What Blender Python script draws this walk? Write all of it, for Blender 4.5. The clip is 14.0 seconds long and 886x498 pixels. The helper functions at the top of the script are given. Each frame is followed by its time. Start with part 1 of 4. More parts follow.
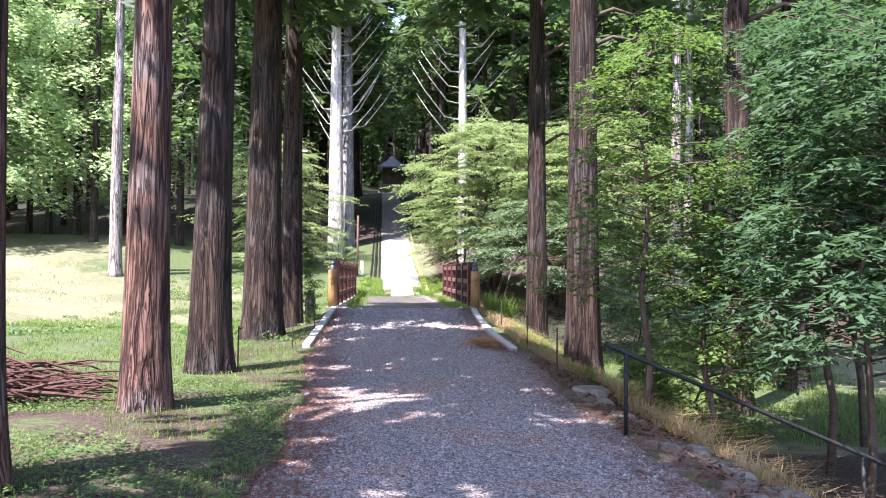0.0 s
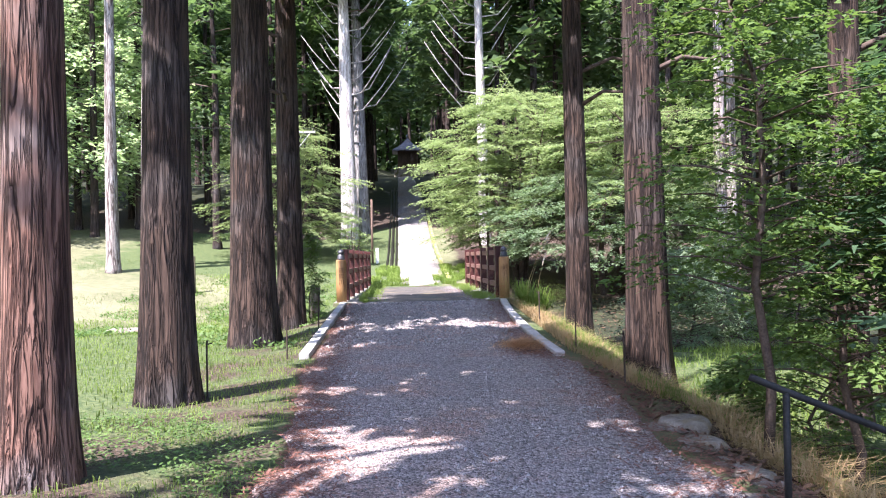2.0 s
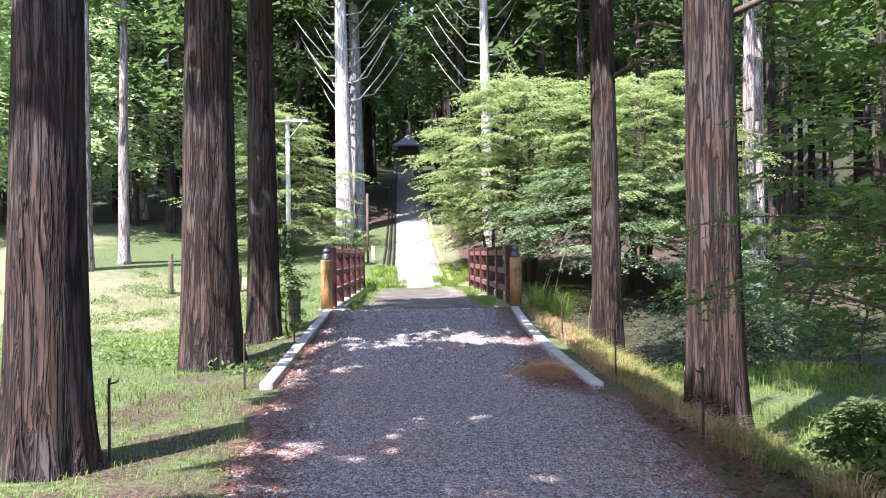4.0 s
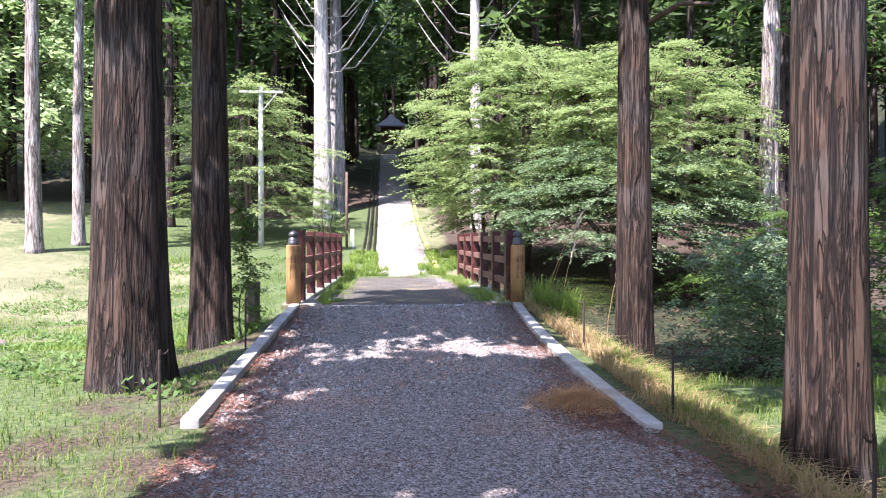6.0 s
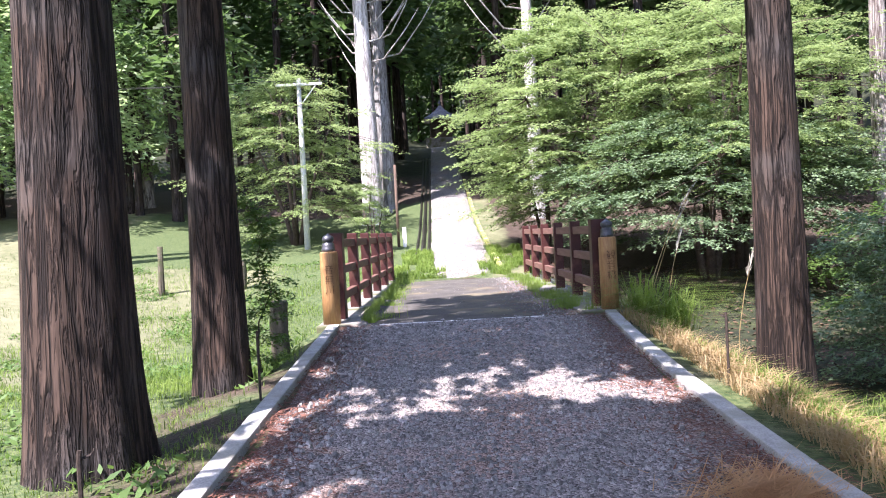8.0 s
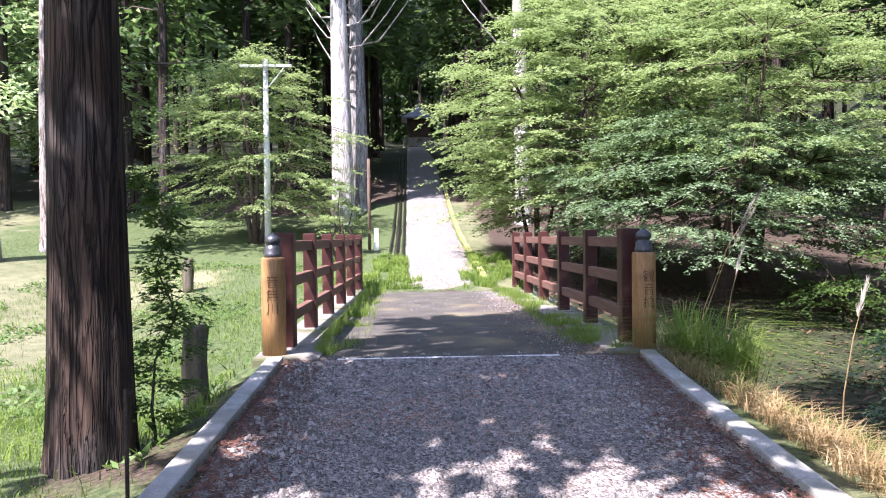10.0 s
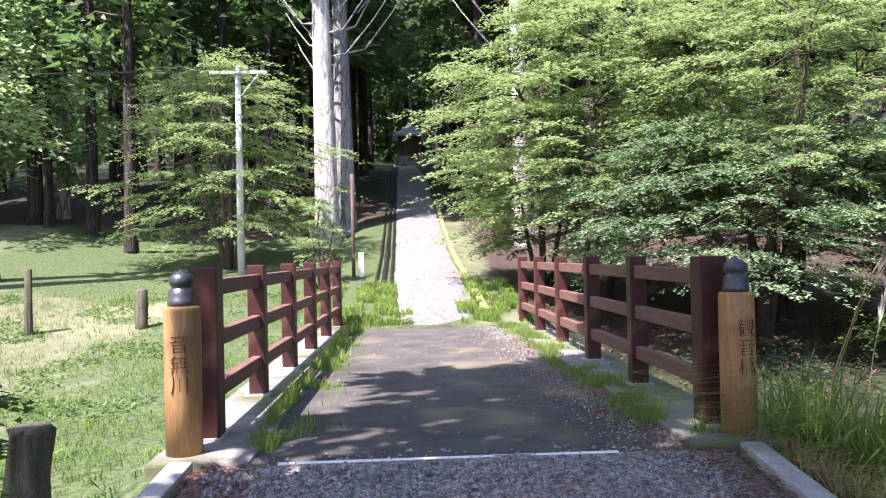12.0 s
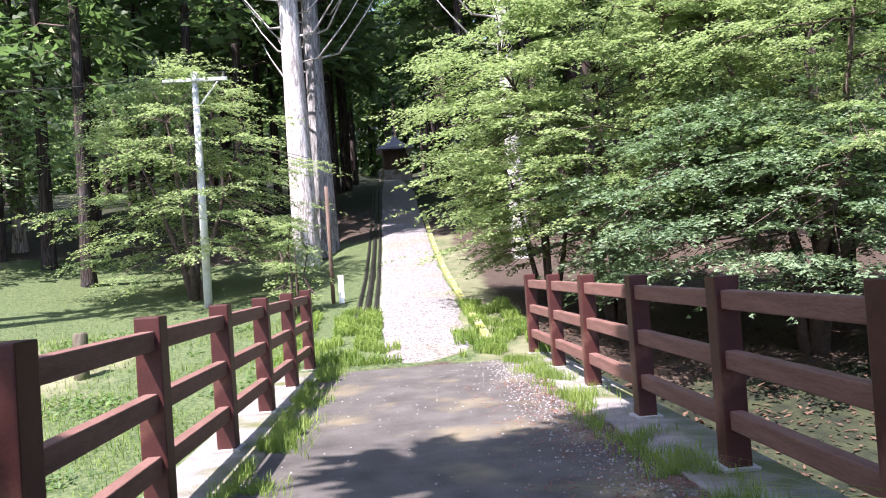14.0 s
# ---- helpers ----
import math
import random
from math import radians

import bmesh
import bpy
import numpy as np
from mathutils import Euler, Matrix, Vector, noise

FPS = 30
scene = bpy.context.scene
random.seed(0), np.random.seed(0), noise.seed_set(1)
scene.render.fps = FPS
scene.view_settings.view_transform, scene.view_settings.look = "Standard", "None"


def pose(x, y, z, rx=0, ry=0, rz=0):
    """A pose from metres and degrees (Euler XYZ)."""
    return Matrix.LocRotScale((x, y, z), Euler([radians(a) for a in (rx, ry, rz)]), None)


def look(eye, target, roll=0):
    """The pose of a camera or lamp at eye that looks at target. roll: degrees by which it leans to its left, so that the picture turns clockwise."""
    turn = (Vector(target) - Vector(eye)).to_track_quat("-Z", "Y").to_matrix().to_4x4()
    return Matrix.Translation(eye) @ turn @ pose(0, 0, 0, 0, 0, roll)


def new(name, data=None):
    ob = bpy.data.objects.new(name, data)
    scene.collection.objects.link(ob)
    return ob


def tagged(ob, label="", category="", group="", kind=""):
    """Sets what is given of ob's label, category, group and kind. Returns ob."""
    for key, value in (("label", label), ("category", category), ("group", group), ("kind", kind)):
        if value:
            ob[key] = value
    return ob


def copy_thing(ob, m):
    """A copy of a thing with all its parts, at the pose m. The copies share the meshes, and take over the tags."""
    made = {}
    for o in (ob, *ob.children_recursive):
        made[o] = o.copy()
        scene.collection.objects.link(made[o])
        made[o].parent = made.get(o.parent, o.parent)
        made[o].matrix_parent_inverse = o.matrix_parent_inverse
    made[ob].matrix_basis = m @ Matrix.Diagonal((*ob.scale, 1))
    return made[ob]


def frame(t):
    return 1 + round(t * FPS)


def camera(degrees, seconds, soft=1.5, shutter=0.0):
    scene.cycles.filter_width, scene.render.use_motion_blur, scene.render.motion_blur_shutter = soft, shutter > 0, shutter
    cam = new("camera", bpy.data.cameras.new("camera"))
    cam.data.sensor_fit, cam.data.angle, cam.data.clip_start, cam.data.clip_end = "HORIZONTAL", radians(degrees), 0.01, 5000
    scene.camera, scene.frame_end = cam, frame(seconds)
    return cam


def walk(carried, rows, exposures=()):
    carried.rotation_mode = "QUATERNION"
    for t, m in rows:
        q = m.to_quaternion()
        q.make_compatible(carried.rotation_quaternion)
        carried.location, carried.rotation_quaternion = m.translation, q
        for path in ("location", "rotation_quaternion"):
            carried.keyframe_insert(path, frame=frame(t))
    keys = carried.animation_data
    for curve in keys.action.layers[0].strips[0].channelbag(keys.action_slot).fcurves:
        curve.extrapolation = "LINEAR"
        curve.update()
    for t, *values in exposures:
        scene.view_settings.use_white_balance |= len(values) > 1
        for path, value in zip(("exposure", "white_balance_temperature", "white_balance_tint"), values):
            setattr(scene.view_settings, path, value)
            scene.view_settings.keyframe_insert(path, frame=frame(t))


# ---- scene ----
cam = camera(59.2, 14.0, soft=1.1)
METRES, EYE, TILT, LEAN, TURN = 17.0, 1.36, 0.0, 0.0, -4.5
EXPO = 1.85
ROWS = [
    (0.0, 0.0, 0.0, 0.0, -0.02, 1.71, -0.61),
    (0.5, -0.0029, 0.0363, 0.0005, 0.06, 1.18, -0.66),
    (1.0, -0.0071, 0.0724, 0.0012, 0.86, 0.82, -0.19),
    (1.5, -0.0075, 0.1095, 0.0019, 1.4, 0.56, 0.65),
    (2.0, -0.0055, 0.1471, 0.0036, 1.41, 0.56, 1.16),
    (2.5, -0.0046, 0.1836, 0.0045, 1.52, 0.65, 1.73),
    (5.0, -0.0162, 0.3527, 0.0075, 0.78, 0.02, -0.41),
    (5.5, -0.0193, 0.3866, 0.0081, 0.33, -0.26, -0.69),
    (6.0, -0.021, 0.422, 0.0073, 0.11, -0.72, -0.01),
    (6.5, -0.0256, 0.46, 0.0088, 1.58, -1.31, 0.82),
    (7.0, -0.0274, 0.4945, 0.0094, 2.63, -1.27, 1.09),
    (7.5, -0.0296, 0.5309, 0.0097, 3.42, -1.18, 1.7),
    (8.0, -0.0323, 0.5654, 0.0108, 4.13, -1.11, 3.06),
    (10.5, -0.0536, 0.7481, 0.0135, 1.84, -0.74, 0.49),
    (11.0, -0.0559, 0.7842, 0.0153, 1.77, -0.39, 0.88),
    (11.5, -0.0553, 0.8209, 0.0171, 1.71, 0.04, 1.19),
    (12.0, -0.0562, 0.8572, 0.0182, 1.54, 0.54, 1.3),
    (12.5, -0.0577, 0.8916, 0.0204, 1.39, 1.0, 1.45),
    (13.0, -0.0593, 0.9258, 0.0216, 1.2, 1.39, 1.89),
    (13.5, -0.0585, 0.9603, 0.0235, 1.06, 1.5, 2.75),
    (14.0, -0.0589, 0.9963, 0.025, 0.91, 1.51, 4.03),
]
walk(cam, [(t, pose(0, 0, EYE, TILT, LEAN, TURN) @ pose(METRES * x, METRES * y, METRES * z, 90 + pitch, roll, yaw)) for t, x, y, z, yaw, pitch, roll in ROWS],
     exposures=[(0.0, EXPO + 0.25, 6150, 28), (5.0, EXPO + 0.22, 6150, 28), (10.5, EXPO + 0.04, 6150, 28), (14.0, EXPO, 6150, 28)])

# ---- light ----
SUN = Vector((-0.36, -0.38, 0.85)).normalized()
world = bpy.data.worlds.new("world")
scene.world = world
world.use_nodes = True
wn = world.node_tree
sky = wn.nodes.new("ShaderNodeTexSky")
sky.sky_type, sky.sun_disc = "NISHITA", False
sky.sun_elevation = math.asin(SUN.z)
sky.sun_rotation = math.atan2(SUN.x, SUN.y)
wn.links.new(sky.outputs[0], wn.nodes["Background"].inputs[0])
wn.nodes["Background"].inputs[1].default_value = 0.15
lamp = bpy.data.lights.new("sun", "SUN")
lamp.energy, lamp.angle, lamp.color = 5.0, radians(0.55), (1.0, 0.95, 0.87)
sun = new("sun", lamp)
sun.matrix_world = look(SUN * 80, (0, 0, 0))


# ---- materials ----
def material(name, low, high, scale=8.0, stretch=(1, 1, 1), rough=0.8, bump=0.3, fine=60.0, spec=0.3, metal=0.0, patch=None, patch_scale=0.7, depth=0.02, patch_at=0.5):
    """Two tones mixed by noise, a larger patch tone, and relief at two scales, all in object space."""
    m = bpy.data.materials.new(name)
    m.use_nodes = True
    nt = m.node_tree
    bs = nt.nodes["Principled BSDF"]
    co = nt.nodes.new("ShaderNodeTexCoord")
    mp = nt.nodes.new("ShaderNodeMapping")
    mp.inputs["Scale"].default_value = stretch
    nt.links.new(co.outputs["Object"], mp.inputs[0])
    n1 = nt.nodes.new("ShaderNodeTexNoise")
    n1.inputs["Scale"].default_value, n1.inputs["Detail"].default_value = scale, 6
    n2 = nt.nodes.new("ShaderNodeTexNoise")
    n2.inputs["Scale"].default_value, n2.inputs["Detail"].default_value = fine, 3
    n3 = nt.nodes.new("ShaderNodeTexNoise")
    n3.inputs["Scale"].default_value, n3.inputs["Detail"].default_value = patch_scale, 4
    nt.links.new(mp.outputs[0], n1.inputs[0])
    nt.links.new(mp.outputs[0], n2.inputs[0])
    nt.links.new(co.outputs["Object"], n3.inputs[0])
    add = nt.nodes.new("ShaderNodeMath")
    add.operation = "MULTIPLY_ADD"
    add.inputs[1].default_value = 0.5
    nt.links.new(n2.outputs[0], add.inputs[0])
    half = nt.nodes.new("ShaderNodeMath")
    half.operation = "MULTIPLY"
    half.inputs[1].default_value = 0.5
    nt.links.new(n1.outputs[0], half.inputs[0])
    nt.links.new(half.outputs[0], add.inputs[2])
    ramp = nt.nodes.new("ShaderNodeValToRGB")
    ramp.color_ramp.elements[0].position, ramp.color_ramp.elements[1].position = 0.36, 0.64
    ramp.color_ramp.elements[0].color, ramp.color_ramp.elements[1].color = (*low, 1), (*high, 1)
    nt.links.new(add.outputs[0], ramp.inputs[0])
    out = ramp.outputs[0]
    if patch:
        r3 = nt.nodes.new("ShaderNodeValToRGB")
        r3.color_ramp.elements[0].position, r3.color_ramp.elements[1].position = patch_at, patch_at + 0.16
        nt.links.new(n3.outputs[0], r3.inputs[0])
        mx = nt.nodes.new("ShaderNodeMix")
        mx.data_type = "RGBA"
        nt.links.new(r3.outputs[0], mx.inputs["Factor"])
        nt.links.new(out, mx.inputs["A"])
        tone = nt.nodes.new("ShaderNodeMix")
        tone.data_type, tone.blend_type = "RGBA", "MULTIPLY"
        tone.inputs["Factor"].default_value = 0.5
        tone.inputs["A"].default_value = (*patch, 1)
        gain = nt.nodes.new("ShaderNodeMath")
        gain.operation = "MULTIPLY"
        gain.inputs[1].default_value = 2.0
        nt.links.new(add.outputs[0], gain.inputs[0])
        nt.links.new(gain.outputs[0], tone.inputs["B"])
        nt.links.new(tone.outputs["Result"], mx.inputs["B"])
        out = mx.outputs["Result"]
    nt.links.new(out, bs.inputs["Base Color"])
    bs.inputs["Roughness"].default_value, bs.inputs["Metallic"].default_value = rough, metal
    bs.inputs["Specular IOR Level"].default_value = spec
    if bump:
        bp = nt.nodes.new("ShaderNodeBump")
        bp.inputs["Strength"].default_value, bp.inputs["Distance"].default_value = bump, depth
        nt.links.new(add.outputs[0], bp.inputs["Height"])
        nt.links.new(bp.outputs[0], bs.inputs["Normal"])
    return m


def leaf_material(name, low, high, through_tone, glow=0.45, scale=2.5):
    """Leaf: diffuse and translucent, tone varied from clump to clump and from plant to plant."""
    m = bpy.data.materials.new(name)
    m.use_nodes = True
    nt = m.node_tree
    bs = nt.nodes["Principled BSDF"]
    bs.inputs["Roughness"].default_value, bs.inputs["Specular IOR Level"].default_value = 0.55, 0.25
    co = nt.nodes.new("ShaderNodeTexCoord")
    n1 = nt.nodes.new("ShaderNodeTexNoise")
    n1.inputs["Scale"].default_value, n1.inputs["Detail"].default_value = scale, 8
    nt.links.new(co.outputs["Object"], n1.inputs[0])
    info = nt.nodes.new("ShaderNodeObjectInfo")
    mix = nt.nodes.new("ShaderNodeMath")
    mix.operation = "MULTIPLY_ADD"
    mix.inputs[1].default_value = 0.16
    nt.links.new(info.outputs["Random"], mix.inputs[0])
    nt.links.new(n1.outputs[0], mix.inputs[2])
    ramp = nt.nodes.new("ShaderNodeValToRGB")
    ramp.color_ramp.elements[0].position, ramp.color_ramp.elements[1].position = 0.38, 0.78
    ramp.color_ramp.elements[0].color, ramp.color_ramp.elements[1].color = (*low, 1), (*high, 1)
    nt.links.new(mix.outputs[0], ramp.inputs[0])
    nt.links.new(ramp.outputs[0], bs.inputs["Base Color"])
    tr = nt.nodes.new("ShaderNodeBsdfTranslucent")
    tr.inputs[0].default_value = (*through_tone, 1)
    sh = nt.nodes.new("ShaderNodeMixShader")
    sh.inputs[0].default_value = glow
    nt.links.new(bs.outputs[0], sh.inputs[1])
    nt.links.new(tr.outputs[0], sh.inputs[2])
    nt.links.new(sh.outputs[0], nt.nodes["Material Output"].inputs[0])
    return m


def bark_material(name, dark, mid, light, across=10.0, along=0.7, relief=1.0):
    """Stringy bark: long plates with dark cracks between them, and grey weathering."""
    m = material(name, mid, light, 9, stretch=(3.2, 3.2, 0.2), fine=38, rough=0.92, bump=0, patch=tuple(0.75 * (a + b + c) / 3 + 0.25 * a for a, b, c in (light, light[1:] + light[:1], light[2:] + light[:2])), patch_scale=1.1, patch_at=0.5)
    nt = m.node_tree
    bs = nt.nodes["Principled BSDF"]
    co = nt.nodes.new("ShaderNodeTexCoord")
    cracks = []
    for k, (sx, sz) in enumerate(((across, along), (across * 2.3, along * 2.2))):
        mp = nt.nodes.new("ShaderNodeMapping")
        mp.inputs["Scale"].default_value = (sx, sx, sz)
        nt.links.new(co.outputs["Object"], mp.inputs[0])
        n = nt.nodes.new("ShaderNodeTexNoise")
        n.inputs["Scale"].default_value, n.inputs["Detail"].default_value, n.inputs["Distortion"].default_value = 1.0, 4, 0.6
        nt.links.new(mp.outputs[0], n.inputs[0])
        sub = nt.nodes.new("ShaderNodeMath")
        sub.operation = "SUBTRACT"
        sub.inputs[1].default_value = 0.5
        nt.links.new(n.outputs[0], sub.inputs[0])
        ab = nt.nodes.new("ShaderNodeMath")
        ab.operation = "ABSOLUTE"
        nt.links.new(sub.outputs[0], ab.inputs[0])
        mr = nt.nodes.new("ShaderNodeMapRange")
        mr.inputs["From Min"].default_value, mr.inputs["From Max"].default_value = 0.0, 0.06
        mr.inputs["To Min"].default_value = 0.0 if k == 0 else 0.35
        nt.links.new(ab.outputs[0], mr.inputs[0])
        cracks.append(mr.outputs[0])
    mul = nt.nodes.new("ShaderNodeMath")
    mul.operation = "MULTIPLY"
    nt.links.new(cracks[0], mul.inputs[0])
    nt.links.new(cracks[1], mul.inputs[1])
    mx = nt.nodes.new("ShaderNodeMix")
    mx.data_type = "RGBA"
    mx.inputs["A"].default_value = (*dark, 1)
    nt.links.new(mul.outputs[0], mx.inputs["Factor"])
    nt.links.new(bs.inputs["Base Color"].links[0].from_socket, mx.inputs["B"])
    nt.links.new(mx.outputs["Result"], bs.inputs["Base Color"])
    bp = nt.nodes.new("ShaderNodeBump")
    bp.inputs["Strength"].default_value, bp.inputs["Distance"].default_value = relief, 0.03
    nt.links.new(mul.outputs[0], bp.inputs["Height"])
    nt.links.new(bp.outputs[0], bs.inputs["Normal"])
    return m


def stony(m, scale, strength, depth, spread=0.9):
    """Adds packed stones to a material: each with its own tone and rounded relief."""
    nt = m.node_tree
    bs = nt.nodes["Principled BSDF"]
    co = nt.nodes.new("ShaderNodeTexCoord")
    vo = nt.nodes.new("ShaderNodeTexVoronoi")
    vo.inputs["Scale"].default_value = scale
    nt.links.new(co.outputs["Object"], vo.inputs["Vector"])
    sep = nt.nodes.new("ShaderNodeSeparateColor")
    nt.links.new(vo.outputs["Color"], sep.inputs[0])
    mr = nt.nodes.new("ShaderNodeMapRange")
    mr.inputs["To Min"].default_value, mr.inputs["To Max"].default_value = 1 - spread * 0.62, 1 + spread * 0.62
    nt.links.new(sep.outputs[0], mr.inputs[0])
    mx = nt.nodes.new("ShaderNodeMix")
    mx.data_type, mx.blend_type = "RGBA", "MULTIPLY"
    mx.inputs["Factor"].default_value = 1
    nt.links.new(bs.inputs["Base Color"].links[0].from_socket, mx.inputs["A"])
    nt.links.new(mr.outputs[0], mx.inputs["B"])
    nt.links.new(mx.outputs["Result"], bs.inputs["Base Color"])
    inv = nt.nodes.new("ShaderNodeMath")
    inv.operation = "SUBTRACT"
    inv.inputs[0].default_value = 1
    nt.links.new(vo.outputs["Distance"], inv.inputs[1])
    bp = nt.nodes.new("ShaderNodeBump")
    bp.inputs["Strength"].default_value, bp.inputs["Distance"].default_value = strength, depth
    nt.links.new(inv.outputs[0], bp.inputs["Height"])
    nt.links.new(bp.outputs[0], bs.inputs["Normal"])
    return m


def land_material(name, tones, masks):
    """Ground cover: four pairs of tones, mixed by the masks painted on the sheet and broken up by noise."""
    m = material(name, *tones[0], 4, fine=50, bump=0.8, depth=0.045, patch=tuple(1.12 * c for c in tones[0][1]), patch_scale=0.25, patch_at=0.47)
    nt = m.node_tree
    bs = nt.nodes["Principled BSDF"]
    out = bs.inputs["Base Color"].links[0].from_socket
    co = nt.nodes.new("ShaderNodeTexCoord")
    edge = nt.nodes.new("ShaderNodeTexNoise")
    edge.inputs["Scale"].default_value, edge.inputs["Detail"].default_value = 1.6, 7
    nt.links.new(co.outputs["Object"], edge.inputs[0])
    at = nt.nodes.new("ShaderNodeAttribute")
    at.attribute_name = masks
    sep = nt.nodes.new("ShaderNodeSeparateColor")
    nt.links.new(at.outputs["Color"], sep.inputs[0])
    for k, (low, high) in enumerate(tones[1:]):
        grain = nt.nodes.new("ShaderNodeTexNoise")
        grain.inputs["Scale"].default_value, grain.inputs["Detail"].default_value = (16, 30, 3)[k], 7
        nt.links.new(co.outputs["Object"], grain.inputs[0])
        ramp = nt.nodes.new("ShaderNodeValToRGB")
        ramp.color_ramp.elements[0].position, ramp.color_ramp.elements[1].position = 0.36, 0.66
        ramp.color_ramp.elements[0].color, ramp.color_ramp.elements[1].color = (*low, 1), (*high, 1)
        nt.links.new(grain.outputs[0], ramp.inputs[0])
        add = nt.nodes.new("ShaderNodeMath")
        add.operation = "ADD"
        nt.links.new(sep.outputs[k], add.inputs[0])
        nt.links.new(edge.outputs[0], add.inputs[1])
        mr = nt.nodes.new("ShaderNodeMapRange")
        mr.interpolation_type = "SMOOTHSTEP"
        mr.inputs["From Min"].default_value, mr.inputs["From Max"].default_value = 0.86, 1.16
        nt.links.new(add.outputs[0], mr.inputs[0])
        mx = nt.nodes.new("ShaderNodeMix")
        mx.data_type = "RGBA"
        nt.links.new(mr.outputs[0], mx.inputs["Factor"])
        nt.links.new(out, mx.inputs["A"])
        nt.links.new(ramp.outputs[0], mx.inputs["B"])
        out = mx.outputs["Result"]
    nt.links.new(out, bs.inputs["Base Color"])
    return m


# Last tone pair, near black, puts shade of woods and gully into the ground.
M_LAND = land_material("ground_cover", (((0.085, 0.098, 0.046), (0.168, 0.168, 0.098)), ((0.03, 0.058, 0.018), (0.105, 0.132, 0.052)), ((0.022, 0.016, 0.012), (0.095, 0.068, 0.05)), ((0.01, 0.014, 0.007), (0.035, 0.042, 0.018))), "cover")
M_GRAVEL = stony(material("gravel_path", (0.115, 0.098, 0.094), (0.355, 0.315, 0.30), 22, fine=120, patch=(0.28, 0.195, 0.165), patch_scale=0.9, bump=0), 64, 1.0, 0.016, 1.1)
M_ROAD = stony(material("pale_gravel", (0.12, 0.112, 0.11), (0.25, 0.24, 0.23), 20, fine=120, bump=0, patch=(0.2, 0.17, 0.14), patch_scale=0.6), 34, 0.8, 0.015)
M_DECK = material("worn_asphalt", (0.042, 0.039, 0.035), (0.105, 0.098, 0.087), 3.2, fine=130, patch=(0.165, 0.14, 0.085), patch_scale=1.1, bump=0.5, depth=0.008, patch_at=0.54)
M_CONCRETE = material("kerb_concrete", (0.26, 0.26, 0.25), (0.46, 0.46, 0.45), 7, fine=90, patch=(0.28, 0.28, 0.24), patch_scale=2.0, bump=0.35, depth=0.006)
M_OLDCONC = material("mossy_concrete", (0.13, 0.122, 0.11), (0.29, 0.275, 0.255), 5, fine=80, patch=(0.10, 0.11, 0.045), patch_scale=1.5, bump=0.5, depth=0.01)
# Railing paint in two tones: posts darkened for shade, bars lightened for sun.
M_RAIL = material("shaded_maroon_paint", (0.038, 0.011, 0.01), (0.068, 0.021, 0.017), 6, fine=90, rough=0.5, patch=(0.13, 0.06, 0.045), patch_scale=3, bump=0.15, depth=0.003, patch_at=0.56)
M_RAILBAR = material("weathered_lit_rail", (0.11, 0.055, 0.043), (0.20, 0.11, 0.09), 5, stretch=(4, 0.4, 4), fine=50, rough=0.65, bump=0.2, depth=0.003)
M_PILLAR = material("oiled_log", (0.22, 0.11, 0.045), (0.42, 0.245, 0.105), 5, stretch=(5, 5, 0.35), fine=30, rough=0.5, bump=0.25, depth=0.004, patch=(0.22, 0.115, 0.05), patch_scale=3)
M_CAP = material("dark_iron_cap", (0.035, 0.037, 0.042), (0.10, 0.105, 0.12), 9, fine=60, rough=0.38, spec=0.6, metal=0.3, bump=0.1, depth=0.002)
M_INK = material("carved_ink", (0.05, 0.022, 0.01), (0.08, 0.04, 0.02), 20, bump=0)
M_BARK = bark_material("cedar_bark", (0.008, 0.005, 0.0045), (0.034, 0.021, 0.015), (0.088, 0.058, 0.044))
M_BARKRED = bark_material("red_cedar_bark", (0.02, 0.009, 0.007), (0.105, 0.05, 0.036), (0.245, 0.142, 0.108))
M_BARKFAR = bark_material("forest_bark", (0.006, 0.004, 0.0035), (0.032, 0.022, 0.018), (0.095, 0.07, 0.06), 8, 0.5, 0.7)
M_PALEBARK = bark_material("pale_bark", (0.22, 0.20, 0.18), (0.44, 0.42, 0.40), (0.68, 0.66, 0.63), 7, 0.9, 0.5)
M_TWIG = material("dark_branch", (0.045, 0.032, 0.025), (0.12, 0.088, 0.07), 12, fine=60, bump=0.4)
M_STICK = material("dry_sticks", (0.03, 0.013, 0.011), (0.115, 0.055, 0.043), 12, fine=60, bump=0.4)
M_STONE = material("mossy_stone", (0.10, 0.09, 0.078), (0.26, 0.235, 0.20), 5, fine=50, patch=(0.15, 0.125, 0.085), patch_scale=2.2, bump=0.6, depth=0.02)
M_PEBBLE = material("gravel_stones", (0.09, 0.086, 0.084), (0.31, 0.295, 0.285), 14, fine=60, bump=0.2, depth=0.003)
M_MOSS = material("yellow_moss", (0.14, 0.16, 0.035), (0.34, 0.35, 0.10), 9, fine=60, rough=0.9, bump=0.6, patch=(0.26, 0.25, 0.2), patch_scale=2.0)
M_GUTTER = material("dark_gutter", (0.006, 0.007, 0.005), (0.03, 0.03, 0.022), 8, fine=50, rough=0.5, bump=0.3)
stony(M_PEBBLE, 30, 0.1, 0.002, 0.8)
M_IRON = material("black_pipe", (0.008, 0.009, 0.009), (0.022, 0.023, 0.022), 12, fine=80, rough=0.6, spec=0.25, bump=0.1, depth=0.001)
M_STAKE = material("rusty_stake", (0.02, 0.016, 0.013), (0.07, 0.05, 0.04), 12, fine=80, rough=0.7, bump=0.2, depth=0.001)
M_POLE = material("galvanised_pole", (0.50, 0.51, 0.52), (0.68, 0.69, 0.70), 4, fine=40, rough=0.55, spec=0.4, bump=0.1, depth=0.002, patch=(0.38, 0.39, 0.39), patch_scale=2.5)
